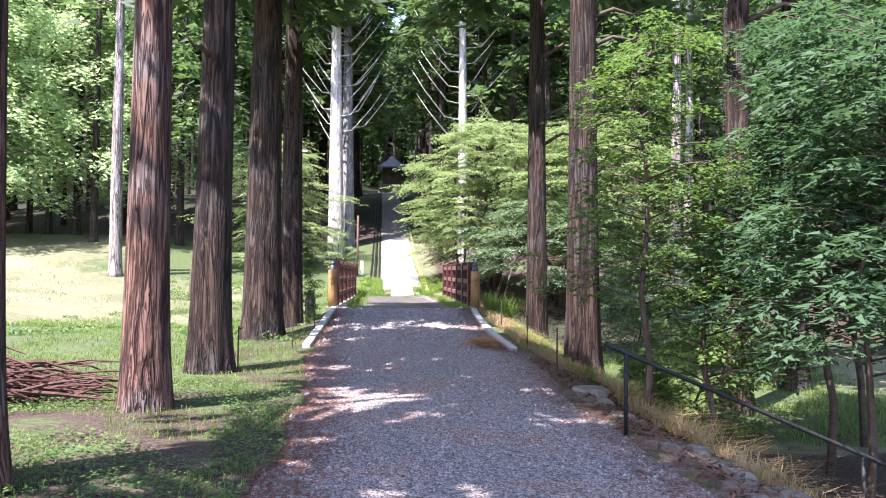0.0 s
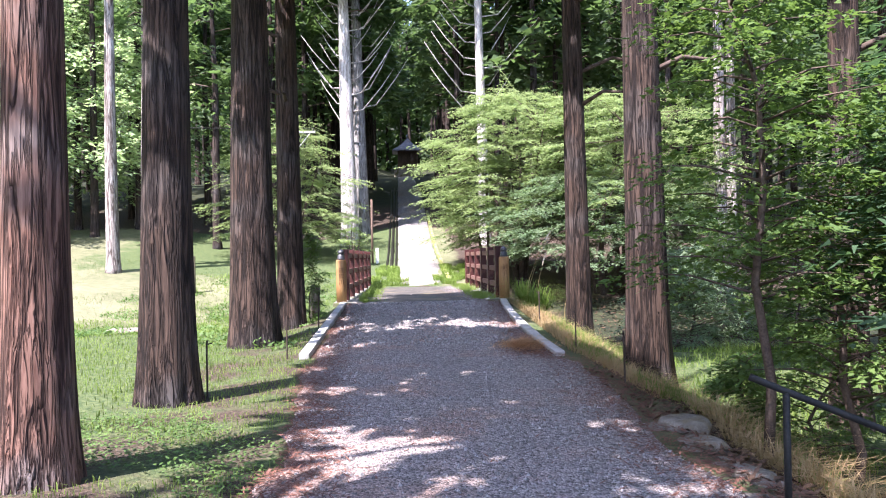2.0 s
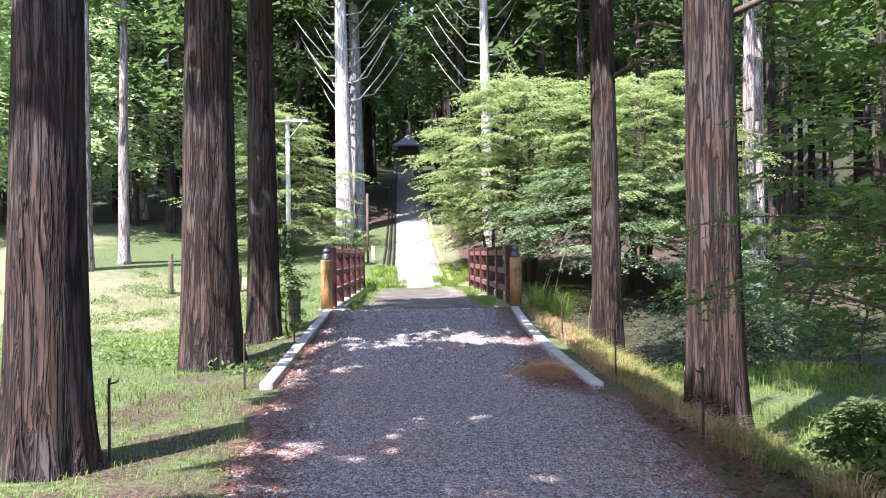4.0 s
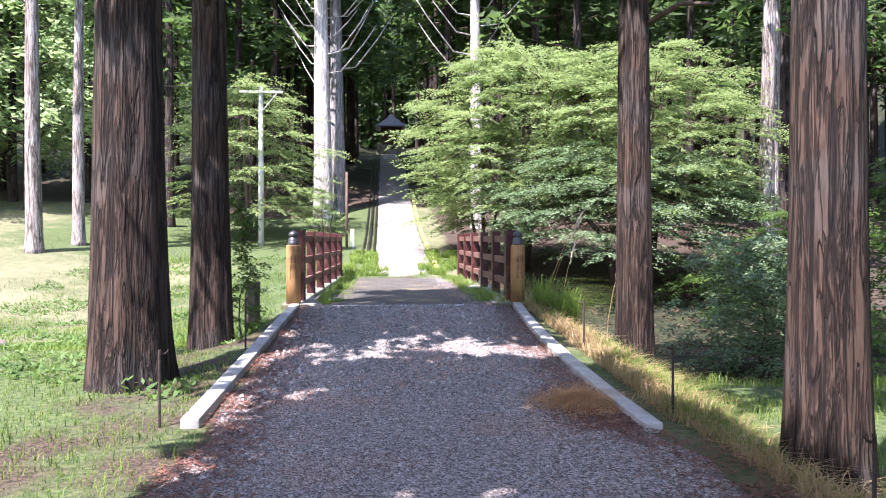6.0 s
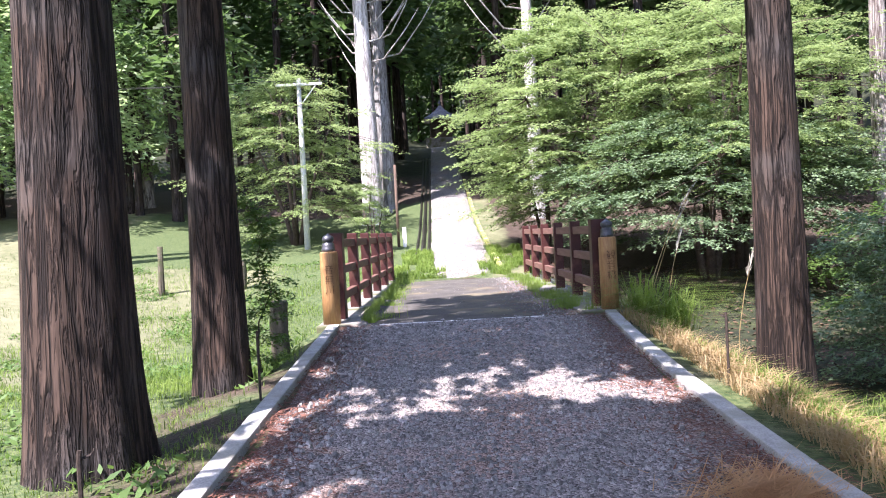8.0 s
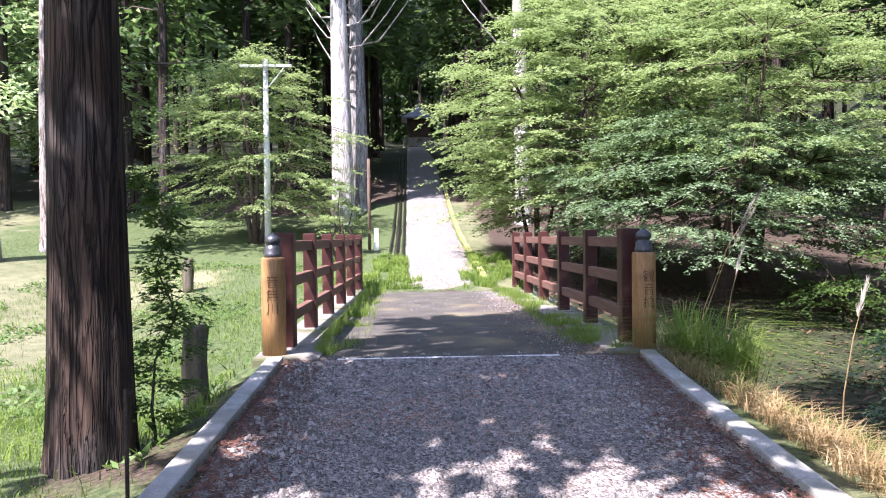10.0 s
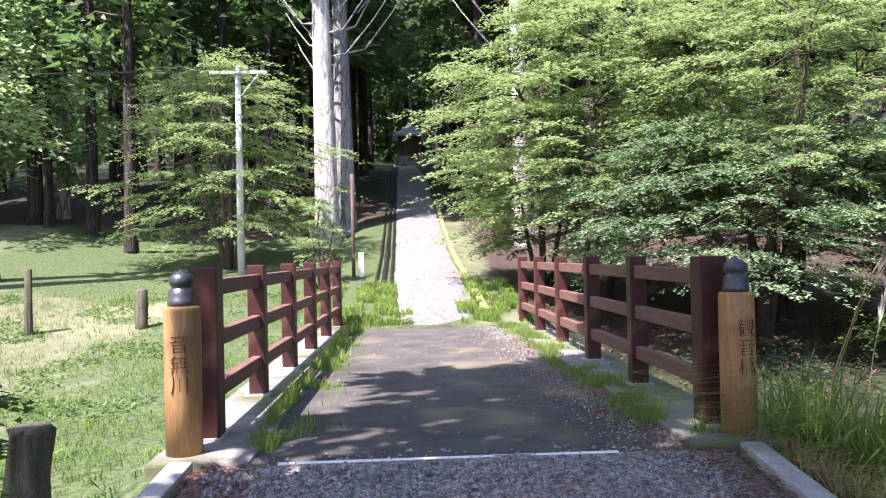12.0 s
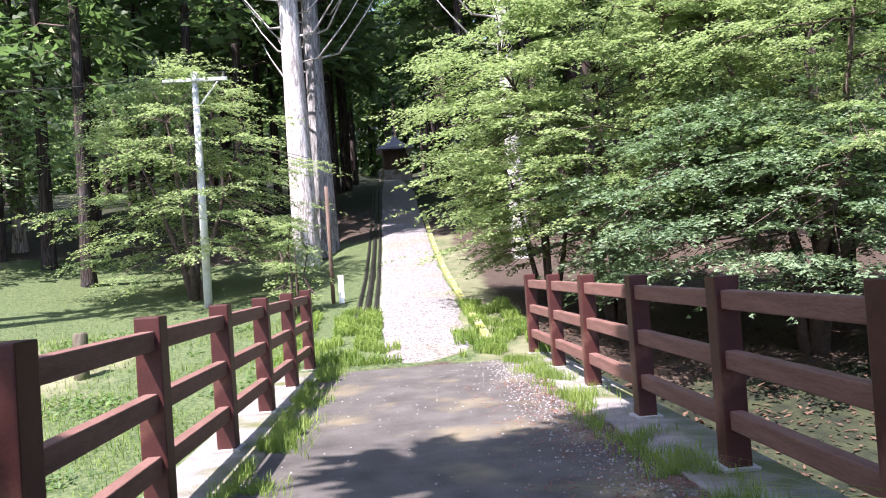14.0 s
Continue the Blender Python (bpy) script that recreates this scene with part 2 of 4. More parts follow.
M_WHITE = material("white_paint", (0.68, 0.68, 0.66), (0.82, 0.82, 0.80), 8, fine=50, bump=0.1, depth=0.002)
M_ROOF = material("roof_tiles", (0.04, 0.045, 0.06), (0.13, 0.14, 0.17), 8, fine=40, rough=0.45, bump=0.3)
M_TIMBER = material("old_timber", (0.06, 0.04, 0.03), (0.16, 0.11, 0.08), 6, stretch=(3, 3, 0.4), fine=40, bump=0.3)
M_NEEDLE = material("fallen_needles", (0.075, 0.032, 0.025), (0.25, 0.12, 0.085), 8, fine=30, bump=0)
M_DRYGRASS = leaf_material("dry_grass", (0.28, 0.20, 0.10), (0.55, 0.43, 0.25), (0.5, 0.37, 0.18), 0.38, 4.0)
M_GRASS = leaf_material("grass_blades", (0.03, 0.06, 0.015), (0.125, 0.165, 0.05), (0.15, 0.235, 0.05), 0.4, 1.3)
M_WEED = leaf_material("weed_leaves", (0.045, 0.10, 0.03), (0.13, 0.21, 0.06), (0.16, 0.28, 0.06), 0.3, 2.0)
M_MAPLE = leaf_material("maple_leaves", (0.125, 0.195, 0.075), (0.34, 0.41, 0.19), (0.34, 0.46, 0.17), 0.42, 0.8)
# Darker, bluer leaf tone with the shade of the low layers put in.
M_LEAFSHADE = leaf_material("blue_green_shade_leaves", (0.085, 0.15, 0.085), (0.21, 0.285, 0.165), (0.19, 0.30, 0.12), 0.36, 0.9)
# Pale bark again, darkened to grey: shade put into the colour.
M_SHADEDBARK = bark_material("shaded_pale_bark", (0.09, 0.085, 0.08), (0.20, 0.195, 0.19), (0.36, 0.355, 0.35), 7, 0.9, 0.5)
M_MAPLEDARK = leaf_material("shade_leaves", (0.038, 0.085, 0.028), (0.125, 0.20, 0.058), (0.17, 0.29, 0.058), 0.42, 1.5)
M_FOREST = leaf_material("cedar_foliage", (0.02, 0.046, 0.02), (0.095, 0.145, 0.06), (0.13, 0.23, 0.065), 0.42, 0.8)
# Paler than the forest foliage: sunlight on these crowns is put into leaf colour.
M_BRIGHT = leaf_material("sunlit_foliage", (0.20, 0.31, 0.15), (0.42, 0.53, 0.29), (0.48, 0.64, 0.29), 0.5, 0.7)
M_HINOKI = leaf_material("cypress_foliage", (0.028, 0.068, 0.036), (0.09, 0.155, 0.08), (0.10, 0.20, 0.07), 0.4, 1.5)
M_STRAW = leaf_material("orange_straw", (0.38, 0.20, 0.09), (0.66, 0.42, 0.22), (0.5, 0.3, 0.13), 0.25, 6.0)
M_LUSH = leaf_material("lush_grass", (0.06, 0.12, 0.02), (0.22, 0.30, 0.07), (0.26, 0.40, 0.08), 0.4, 2.0)
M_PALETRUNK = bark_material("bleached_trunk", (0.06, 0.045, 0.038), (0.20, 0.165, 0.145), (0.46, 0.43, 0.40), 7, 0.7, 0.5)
M_POST = material("mossy_post", (0.04, 0.034, 0.022), (0.15, 0.13, 0.095), 6, stretch=(3, 3, 0.5), fine=50, patch=(0.07, 0.085, 0.03), patch_scale=4, bump=0.6, depth=0.01)
M_FLAKE = material("dead_leaves", (0.035, 0.02, 0.013), (0.14, 0.085, 0.055), 5, fine=20, bump=0)
M_PLUME = leaf_material("grass_plume", (0.45, 0.42, 0.36), (0.65, 0.62, 0.55), (0.5, 0.48, 0.4), 0.3)


# ---- mesh helpers ----
def mesh_object(name, verts, faces, mat, parent=None, smooth=False):
    me = bpy.data.meshes.new(name)
    me.from_pydata([tuple(v) for v in verts], [], faces)
    me.materials.append(mat)
    if smooth:
        me.polygons.foreach_set("use_smooth", [True] * len(me.polygons))
    me.update()
    ob = new(name, me)
    ob.parent = parent
    return ob


def from_bmesh(name, bm, mat, parent=None, smooth=False):
    me = bpy.data.meshes.new(name)
    bm.to_mesh(me)
    bm.free()
    me.materials.append(mat)
    if smooth:
        me.polygons.foreach_set("use_smooth", [True] * len(me.polygons))
    ob = new(name, me)
    ob.parent = parent
    return ob


def block(name, size, at, mat, parent=None, bevel=0.008, turn=(0, 0, 0)):
    bm = bmesh.new()
    bmesh.ops.create_cube(bm, size=1)
    bmesh.ops.scale(bm, vec=size, verts=bm.verts)
    if bevel:
        bmesh.ops.bevel(bm, geom=bm.edges[:], offset=bevel, segments=2, affect="EDGES", profile=0.6)
    ob = from_bmesh(name, bm, mat, parent)
    ob.matrix_basis = pose(*at, *turn)
    return ob


def lathe(profile, sides=24):
    """Verts and faces of a turned shape from (radius, height) pairs."""
    v, f = [], []
    for r, z in profile:
        v += [(r * math.cos(2 * math.pi * i / sides), r * math.sin(2 * math.pi * i / sides), z) for i in range(sides)]
    for k in range(len(profile) - 1):
        f += [(k * sides + i, k * sides + (i + 1) % sides, (k + 1) * sides + (i + 1) % sides, (k + 1) * sides + i) for i in range(sides)]
    f.append(tuple(range(sides))[::-1])
    f.append(tuple(range((len(profile) - 1) * sides, len(profile) * sides)))
    return v, f


def tube(points, radii, sides=7):
    """Verts and faces of a tapered tube along points."""
    v, f = [], []
    n = len(points)
    for k in range(n):
        p = Vector(points[k])
        d = (Vector(points[min(k + 1, n - 1)]) - Vector(points[max(k - 1, 0)])).normalized()
        a = d.cross(Vector((0.31, 0.95, 0.02)) if abs(d.z) > 0.5 else Vector((0, 0, 1))).normalized()
        b = d.cross(a)
        for i in range(sides):
            w = 2 * math.pi * i / sides
            v.append(p + (a * math.cos(w) + b * math.sin(w)) * radii[k])
    for k in range(n - 1):
        f += [(k * sides + i, k * sides + (i + 1) % sides, (k + 1) * sides + (i + 1) % sides, (k + 1) * sides + i) for i in range(sides)]
    f.append(tuple(range((n - 1) * sides, n * sides)))
    f.append(tuple(range(sides))[::-1])
    return v, f


class Soup:
    """Collects verts and faces for one mesh."""

    def __init__(self):
        self.v, self.f = [], []

    def add(self, vf):
        o = len(self.v)
        self.v += [tuple(p) for p in vf[0]]
        self.f += [tuple(i + o for i in face) for face in vf[1]]

    def leaf(self, p, along, side, length, width):
        """A kite-shaped leaf, folded a little along its rib."""
        o = len(self.v)
        mid = p + along * (length * 0.42)
        self.v += [tuple(p), tuple(mid + side * width * 0.5), tuple(p + along * length), tuple(mid - side * width * 0.5)]
        self.f += [(o, o + 1, o + 2), (o, o + 2, o + 3)]

    def needle(self, p, along, side, length, width):
        """A small pointed leaf, one face."""
        o = len(self.v)
        q = p + along * (length * 0.2)
        self.v += [tuple(q + side * width * 0.5), tuple(p + along * length), tuple(q - side * width * 0.5)]
        self.f.append((o, o + 1, o + 2))

    def made(self, name, mat, parent=None, smooth=False):
        return mesh_object(name, self.v, self.f, mat, parent, smooth)


def lerp(pairs, y):
    return float(np.interp(y, [a for a, b in pairs], [b for a, b in pairs]))


def clamp01(a):
    a = max(0.0, min(1.0, a))
    return a * a * (3 - 2 * a)


# ---- the lie of the land ----
ROAD_Z = [(-60, 0), (8, 0), (13, 0.08), (19.2, 0.42), (28, 0.46), (31, 0.8), (38.5, 1.7), (43.3, 2.6), (58, 6.1), (92, 10.7), (130, 17), (300, 75)]
LEFT_Z = [(-60, 0.1), (12, 0.05), (17, 0.12), (20, -0.2), (25, -0.4), (29, 0.0), (33, 0.7), (37, 1.25), (44, 2.2), (51, 4.2), (58, 6.1), (92, 10.8), (130, 18), (300, 85)]
RIGHT_Z = [(-60, -0.8), (10, -0.8), (17, -0.5), (20, -0.9), (25, -1.0), (29, 0.0), (33, 0.7), (39, 1.7), (51, 4.2), (58, 6.1), (92, 10.8), (130, 18), (300, 85)]


def land(x, y):
    c, l, r = lerp(ROAD_Z, y), lerp(LEFT_Z, y), lerp(RIGHT_Z, y)
    far = lerp([(-60, 0.1), (14, 0.1), (31, 0.95), (46, 3.4), (51, 4.4), (58, 6.1), (92, 10.8), (130, 18), (300, 85)], y)
    l = l + (far - l) * clamp01((-x - 6) / 8)
    r = r + (max(far - 0.9, -0.7) - r) * clamp01((x - 9) / 6)
    if x < 0.6:
        h = c + (l - c) * clamp01((-x - 1.2) / (1.3 if y > 19 else 0.9))
    else:
        edge = 2.3 if y > 9 else 2.15
        h = c + (r - c) * clamp01((x - edge) / (2.2 if y > 9 else 2.0))
    if 19.6 < y < 27.9:
        gap = clamp01((y - 19.6) / 1.2) * clamp01((27.9 - y) / 1.2)
        h += (-0.75 - h) * gap * clamp01((x + 2.4) / 1.4) * clamp01((4.0 - x) / 1.4)
    h += 0.05 * noise.noise((x * 0.5, y * 0.5, 0)) * clamp01((abs(x - 0.6) - 1.6) / 2)
    side = max(0.0, abs(x) - 40)
    return h + side * 0.9


def steps(*spans):
    out = []
    for a, b, n in spans:
        out += list(np.linspace(a, b, n, endpoint=False))
    return out + [spans[-1][1]]


def sheet(name, xs, ys, z, mat):
    v = [(x, y, z(x, y)) for y in ys for x in xs]
    w = len(xs)
    f = [(j * w + i, j * w + i + 1, (j + 1) * w + i + 1, (j + 1) * w + i) for j in range(len(ys) - 1) for i in range(w - 1)]
    return mesh_object(name, v, f, mat, smooth=True)


gx = steps((-300, -40, 10), (-40, -8, 26), (-8, 8, 64), (8, 40, 26), (40, 300, 10))
gy = steps((-60, -4, 10), (-4, 32, 110), (32, 60, 34), (60, 130, 24), (130, 400, 12))
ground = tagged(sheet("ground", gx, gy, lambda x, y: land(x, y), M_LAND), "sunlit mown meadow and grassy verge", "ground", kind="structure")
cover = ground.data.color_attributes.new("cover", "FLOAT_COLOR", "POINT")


def inside(x, y, x0, x1, y0, y1, soft):
    return clamp01(min((x - x0) / soft, (x1 - x) / soft, (y - y0) / soft, (y1 - y) / soft) * 0.5 + 0.5)


for k, v in enumerate(ground.data.vertices):
    x, y, _ = v.co
    green = max(inside(x, y, -9.5, 2.6, -60, 18.5, 2.5), inside(x, y, -13, 2, 33, 47, 3.0), inside(x, y, -5.5, 2, 10, 31, 2.5), inside(x, y, -5, 2, 10, 40, 2.0), inside(x, y, 2, 9, 9.5, 19, 1.5)) * 0.85
    litter = max(inside(x, y, -300, 300, 45, 500, 2), inside(x, y, 2.5, 60, 18.6, 60, 1.0), inside(x, y, 2.3, 30, -60, 9.3, 0.8), inside(x, y, 22, 300, -60, 500, 4),
                 inside(x, y, -1.2, 2.8, 19, 28, 0.6), inside(x, y, -4.4, 0.5, -60, 8.0, 0.9) * 0.62, inside(x, y, -2.7, -0.6, 7, 19, 0.6) * 0.55)
    # Painted shade: forest floor, side hills and the gully by the bridge.
    floor_shade = max(inside(x, y, -300, 300, 52, 500, 4), inside(x, y, 32, 300, -60, 500, 4), inside(x, y, 2.7, 13, 19.8, 28.5, 0.8), inside(x, y, -300, -44, -60, 500, 4))
    cover.data[k].color = (green, litter, floor_shade, 1)


def path_edges(y):
    left = lerp([(-30, -1.0), (4, -0.72), (8, -0.8), (12, -1.12), (19.3, -1.1)], y) + (0.16 * noise.noise((3.1, y * 0.9, 0)) + 0.06 * noise.noise((1.1, y * 4, 0))) * (1 if y < 13 else 0.2)
    right = lerp([(-30, 2.1), (8, 2.1), (12, 2.35), (13, 2.12), (16, 2.07), (19.3, 2.24)], y) + 0.12 * noise.noise((7.7, y * 0.9, 0)) * (1 if y < 13 else 0.2)
    return left, right


def ribbon(name, ys, edges, lift, mat, across=24, crown=0.02, rough=0.006, dip=None):
    v = []
    for y in ys:
        a, b = edges(y)
        for i in range(across + 1):
            u = i / across
            x = a + (b - a) * u
            e = min(u, 1 - u) * 2
            drop = -0.03 if i in (0, across) else 0
            v.append((x, y, land(x, y) + lift + crown * clamp01(e * 2) + drop + rough * noise.noise((x * 3, y * 3, 5)) + (dip(x, y) if dip else 0)))
    w = across + 1
    f = [(j * w + i, j * w + i + 1, (j + 1) * w + i + 1, (j + 1) * w + i) for j in range(len(ys) - 1) for i in range(across)]
    return mesh_object(name, v, f, mat, smooth=True)


path = tagged(ribbon("path", steps((-30, 0, 30), (0, 19.3, 120)), path_edges, 0.02, M_GRAVEL), "grey gravel path with fallen needles along its edges", "path", kind="structure")
road = tagged(ribbon("road", steps((27.7, 45, 60), (45, 100, 60)), lambda y: (lerp([(27, 0.12), (30, 0.1), (33, -0.02)], y) + 0.08 * noise.noise((0, y, 1)), lerp([(27, 1.35), (30, 1.45), (34, 1.62)], y) + 0.08 * noise.noise((4, y, 1))), 0.03, M_ROAD, across=16, dip=lambda x, y: -0.1 * (1 - clamp01((y - 27.6 + 0.9 * noise.noise((x * 1.5, y, 0))) / 1.6))), "pale gravel road climbing into the forest", "road", kind="structure")

# kerbs up to the bridge: long concrete pieces laid end to end on the rising ground
def kerb_line(x0, y0, x1, y1, pieces, label, mat=M_CONCRETE, bow=0.0):
    kerb = tagged(new("kerb"), label, "kerb", kind="structure")
    kerb.location = (x0, y0, lerp(ROAD_Z, y0))
    for k in range(pieces):
        a, b = k / pieces, (k + 1) / pieces
        p = Vector((x0 + (x1 - x0) * a + bow * 4 * a * (1 - a), y0 + (y1 - y0) * a, lerp(ROAD_Z, y0 + (y1 - y0) * a)))
        q = Vector((x0 + (x1 - x0) * b + bow * 4 * b * (1 - b), y0 + (y1 - y0) * b, lerp(ROAD_Z, y0 + (y1 - y0) * b)))
        d = q - p
        c = (p + q) / 2 - kerb.location
        block("kerb_stone", (0.14, d.length - 0.006, 0.3), (c.x, c.y, c.z - 0.075), mat, kerb, 0.015, (math.degrees(math.atan2(d.z, d.y)), 0, -math.degrees(math.atan2(d.x, d.y))))


kerb_line(-1.22, 13.05, -1.14, 19.3, 3, "pale concrete kerb along the gravel path")
kerb_line(2.17, 12.7, 2.3, 19.3, 6, "pale concrete kerb beside dry grass", bow=-0.11)
kerb_line(1.74, 29.2, 1.74, 50, 10, "mossy concrete kerb of the climbing road", M_MOSS)
gutter = tagged(new("gutter"), "dark concrete gutter along the climbing road", "gutter", kind="structure")
pts = [(-0.27, y, land(-0.27, y) - 0.085) for y in steps((32, 62, 16))]
# Solid bars: the trench's shade is put into their near-black colour.
mesh_object("channel", *tube(pts, [0.16] * len(pts), 4), M_GUTTER, gutter)
for side in (-0.45, -0.09):
    pts = [(side, y, land(side, y) + 0.015) for y in steps((32, 60, 14))]
    mesh_object("gutter_wall", *tube(pts, [0.05] * len(pts), 4), M_GUTTER, gutter)

# ---- the bridge ----
bridge = tagged(new("bridge"), "small flat road bridge with worn asphalt deck", "bridge", kind="structure")
bridge.location = (0.6, 19.3, 0)
block("deck", (2.7, 8.95, 0.3), (0, 4.5, 0.30), M_DECK, bridge, 0.004)
block("joint_strip", (2.05, 0.05, 0.3), (-0.15, -0.005, 0.312), M_WHITE, bridge, 0.004)
for sx, w in ((-1.66, 0.62), (1.68, 0.62)):
    block("edge_beam", (w, 8.95, 0.42), (sx, 4.5, 0.262), M_OLDCONC, bridge, 0.02)
for sy in (0.25, 8.6):
    block("abutment", (4.0, 0.7, 1.9), (0, sy, -0.85), M_OLDCONC, bridge, 0.02)


def railing(ends, count, label):
    (x0, y0), (x1, y1) = ends
    rail = tagged(new("bridge_railing"), label, "railing", group="bridge railings")
    rail.location = (x0, y0, 0.47)
    d = Vector((x1 - x0, y1 - y0, 0))
    turn = -math.degrees(math.atan2(d.x, d.y))
    for k in range(count):
        p = d * (k / (count - 1))
        wide = 0.19 if k == 0 else 0.15
        block("post", (wide, wide, 1.16), (p.x, p.y, 0.58), M_RAIL, rail, 0.01, (0, 0, turn))
        block("base_plate", (0.22, 0.22, 0.02), (p.x, p.y, 0.012), M_CONCRETE, rail, 0.003, (0, 0, turn))
        if k:
            q = d * ((k - 0.5) / (count - 1))
            for z in (0.30, 0.66, 1.02):
                block("rail", (0.085, d.length / (count - 1) - 0.13, 0.115), (q.x, q.y, z), M_RAILBAR, rail, 0.012, (0, 0, turn))


railing(((-1.15, 19.98), (-0.97, 28.35)), 6, "maroon three-bar bridge railing on a concrete edge")
railing(((2.3, 19.9), (2.3, 28.3)), 6, "maroon three-bar bridge railing overgrown with grass")


def pillar(x, y, words, turn, label):
    root = tagged(new("bridge_pillar"), label, "pillar", group="bridge pillars")
    root.location = (x, y, 0.38)
    v, f = lathe([(0.113, 0), (0.114, 0.5), (0.113, 0.99), (0.108, 1.01), (0.10, 1.015)], 32)
    mesh_object("log", v, f, M_PILLAR, root, smooth=True)
    v, f = lathe([(0.085, 1.012), (0.085, 1.05), (0.08, 1.055), (0.08, 1.085), (0.077, 1.09), (0.077, 1.118), (0.062, 1.124), (0.060, 1.14), (0.072, 1.15), (0.077, 1.172), (0.07, 1.20), (0.045, 1.222), (0.02, 1.232), (0.012, 1.245), (0.002, 1.25)], 28)
    mesh_object("cap", v, f, M_CAP, root, smooth=True)
    a = radians(turn)
    for k, ch in enumerate(words):
        cu = bpy.data.curves.new("lettering", "FONT")
        cu.body, cu.size, cu.align_x, cu.extrude, cu.offset = ch, 0.125, "CENTER", 0.003, -0.0022
        cu.materials.append(M_INK)
        t = new("lettering", cu)
        t.parent = root
        t.matrix_basis = pose(0.1105 * math.sin(a), -0.1105 * math.cos(a), 0.74 - 0.125 * k, 90, 0, turn)


pillar(-1.2, 19.58, "音無川", 4, "round oiled-wood bridge pillar with black metal cap and carved characters")
pillar(2.37, 19.62, "観音橋", 8, "round oiled-wood bridge pillar with grey metal cap and carved characters")


# ---- trees ----
def bark_trunk(name, base_r, mid_r, height, mat, parent, seed, lean=(0, 0), sides=56, ridge=0.05, flare=1.0):
    """A tapered trunk with upright ridges of stringy bark and a flared foot."""
    v, f = [], []
    zs = [0.0, 0.06, 0.14, 0.25, 0.4, 0.6, 0.85, 1.15, 1.5, 1.9, 2.4, 3.0, 3.7, 4.5, 5.5, 6.6, 8, 10, 13, height]
    zs = sorted({round(z, 3) for k in range(len(zs) - 1) for z in (zs[k], (zs[k] + zs[k + 1]) / 2)} | {height})
    for z in zs:
        foot = math.exp(-z / 0.45) * 0.75 + math.exp(-z / 1.8) * 0.25
        r = (mid_r + (base_r - mid_r) * foot) * max(0.12, 1 - 0.8 * max(0, z - 1) / (height + 2))
        for i in range(sides):
            w = 2 * math.pi * i / sides
            cx, cy = math.cos(w), math.sin(w)
            root_lobe = 0.3 * foot * noise.noise((cx * 2.2 + seed, cy * 2.2, 0.3)) * flare
            big = noise.noise((cx * 4 + seed * 3, cy * 4, z * 0.16 + seed))
            small = abs(noise.noise((cx * 11 + seed, cy * 11, z * 0.35)))
            rr = r * (1 + root_lobe + ridge * big + ridge * 1.6 * (min(small, 0.22) - 0.15))
            v.append((rr * cx + lean[0] * z, rr * cy + lean[1] * z, z - 0.12))
    n = len(zs)
    for k in range(n - 1):
        f += [(k * sides + i, k * sides + (i + 1) % sides, (k + 1) * sides + (i + 1) % sides, (k + 1) * sides + i) for i in range(sides)]
    return mesh_object(name, v, f, mat, parent, smooth=True)


def spray(soup, rng, at, out, reach, width, count, size, droop=0.35, slim=0.45, flat=0.06, one=False):
    """A flat fan of leaves that spreads from at along out and sags at its rim."""
    out = out.normalized()
    side = out.cross(Vector((0, 0, 1)))
    side = side.normalized() if side.length > 0.01 else Vector((1, 0, 0))
    for _ in range(count):
        u = rng.random() ** 0.7
        s = rng.uniform(-1, 1)
        p = at + out * (reach * u) + side * (width * s * (0.35 + 0.65 * math.sin(min(1, u * 1.15) * math.pi)))
        p = p + Vector((0, 0, -droop * reach * (u * u * 0.6 + 0.4 * s * s) + rng.gauss(0, flat)))
        a = rng.gauss(0, 0.7) + s * 0.8
        along = (out * math.cos(a) + side * math.sin(a) + Vector((0, 0, rng.gauss(-0.25, 0.3)))).normalized()
        across = along.cross(Vector((rng.gauss(0, 0.75), rng.gauss(0, 0.75), 1))).normalized()
        k = size * rng.uniform(0.6, 1.35)
        (soup.needle if one else soup.leaf)(p, along, across, k, k * slim)


def feather(soup, rng, at, out, reach, width, count, size, droop=0.3, slim=0.5, fingers=7, tilt=0.4):
    """A flat layered spray: side twigs fan out from at, small leaves line both sides of each, tips hang."""
    out = out.normalized()
    side = out.cross(Vector((0, 0, 1)))
    side = side.normalized() if side.length > 0.01 else Vector((1, 0, 0))
    for k in range(fingers):
        s = (k + 0.5) / fingers * 2 - 1 + rng.gauss(0, 0.08)
        d = out * (1 - 0.45 * abs(s)) + side * s * width / reach * 1.25
        long = reach * rng.uniform(0.7, 1.15) * (1 - 0.25 * abs(s))
        across = d.cross(Vector((0, 0, 1))).normalized()
        rise = rng.gauss(0.02, 0.06)
        for _ in range(count // fingers):
            u = rng.random() ** 0.75
            p = at + d * (long * u) + Vector((0, 0, long * (rise * u - droop * u * u * (0.7 + 0.5 * abs(s))) + rng.gauss(0, 0.02)))
            p = p + across * rng.gauss(0, 0.085 * reach * (1.15 - u))
            a = rng.choice((-1, 1)) * rng.uniform(0.3, 1.1)
            along = (d * math.cos(a) + across * math.sin(a) + Vector((0, 0, rng.gauss(-0.2, 0.2)))).normalized()
            flank = along.cross(Vector((rng.gauss(0, tilt), rng.gauss(0, tilt), 1))).normalized()
            z = size * rng.uniform(0.65, 1.35)
            soup.needle(p, along, flank, z, z * slim)


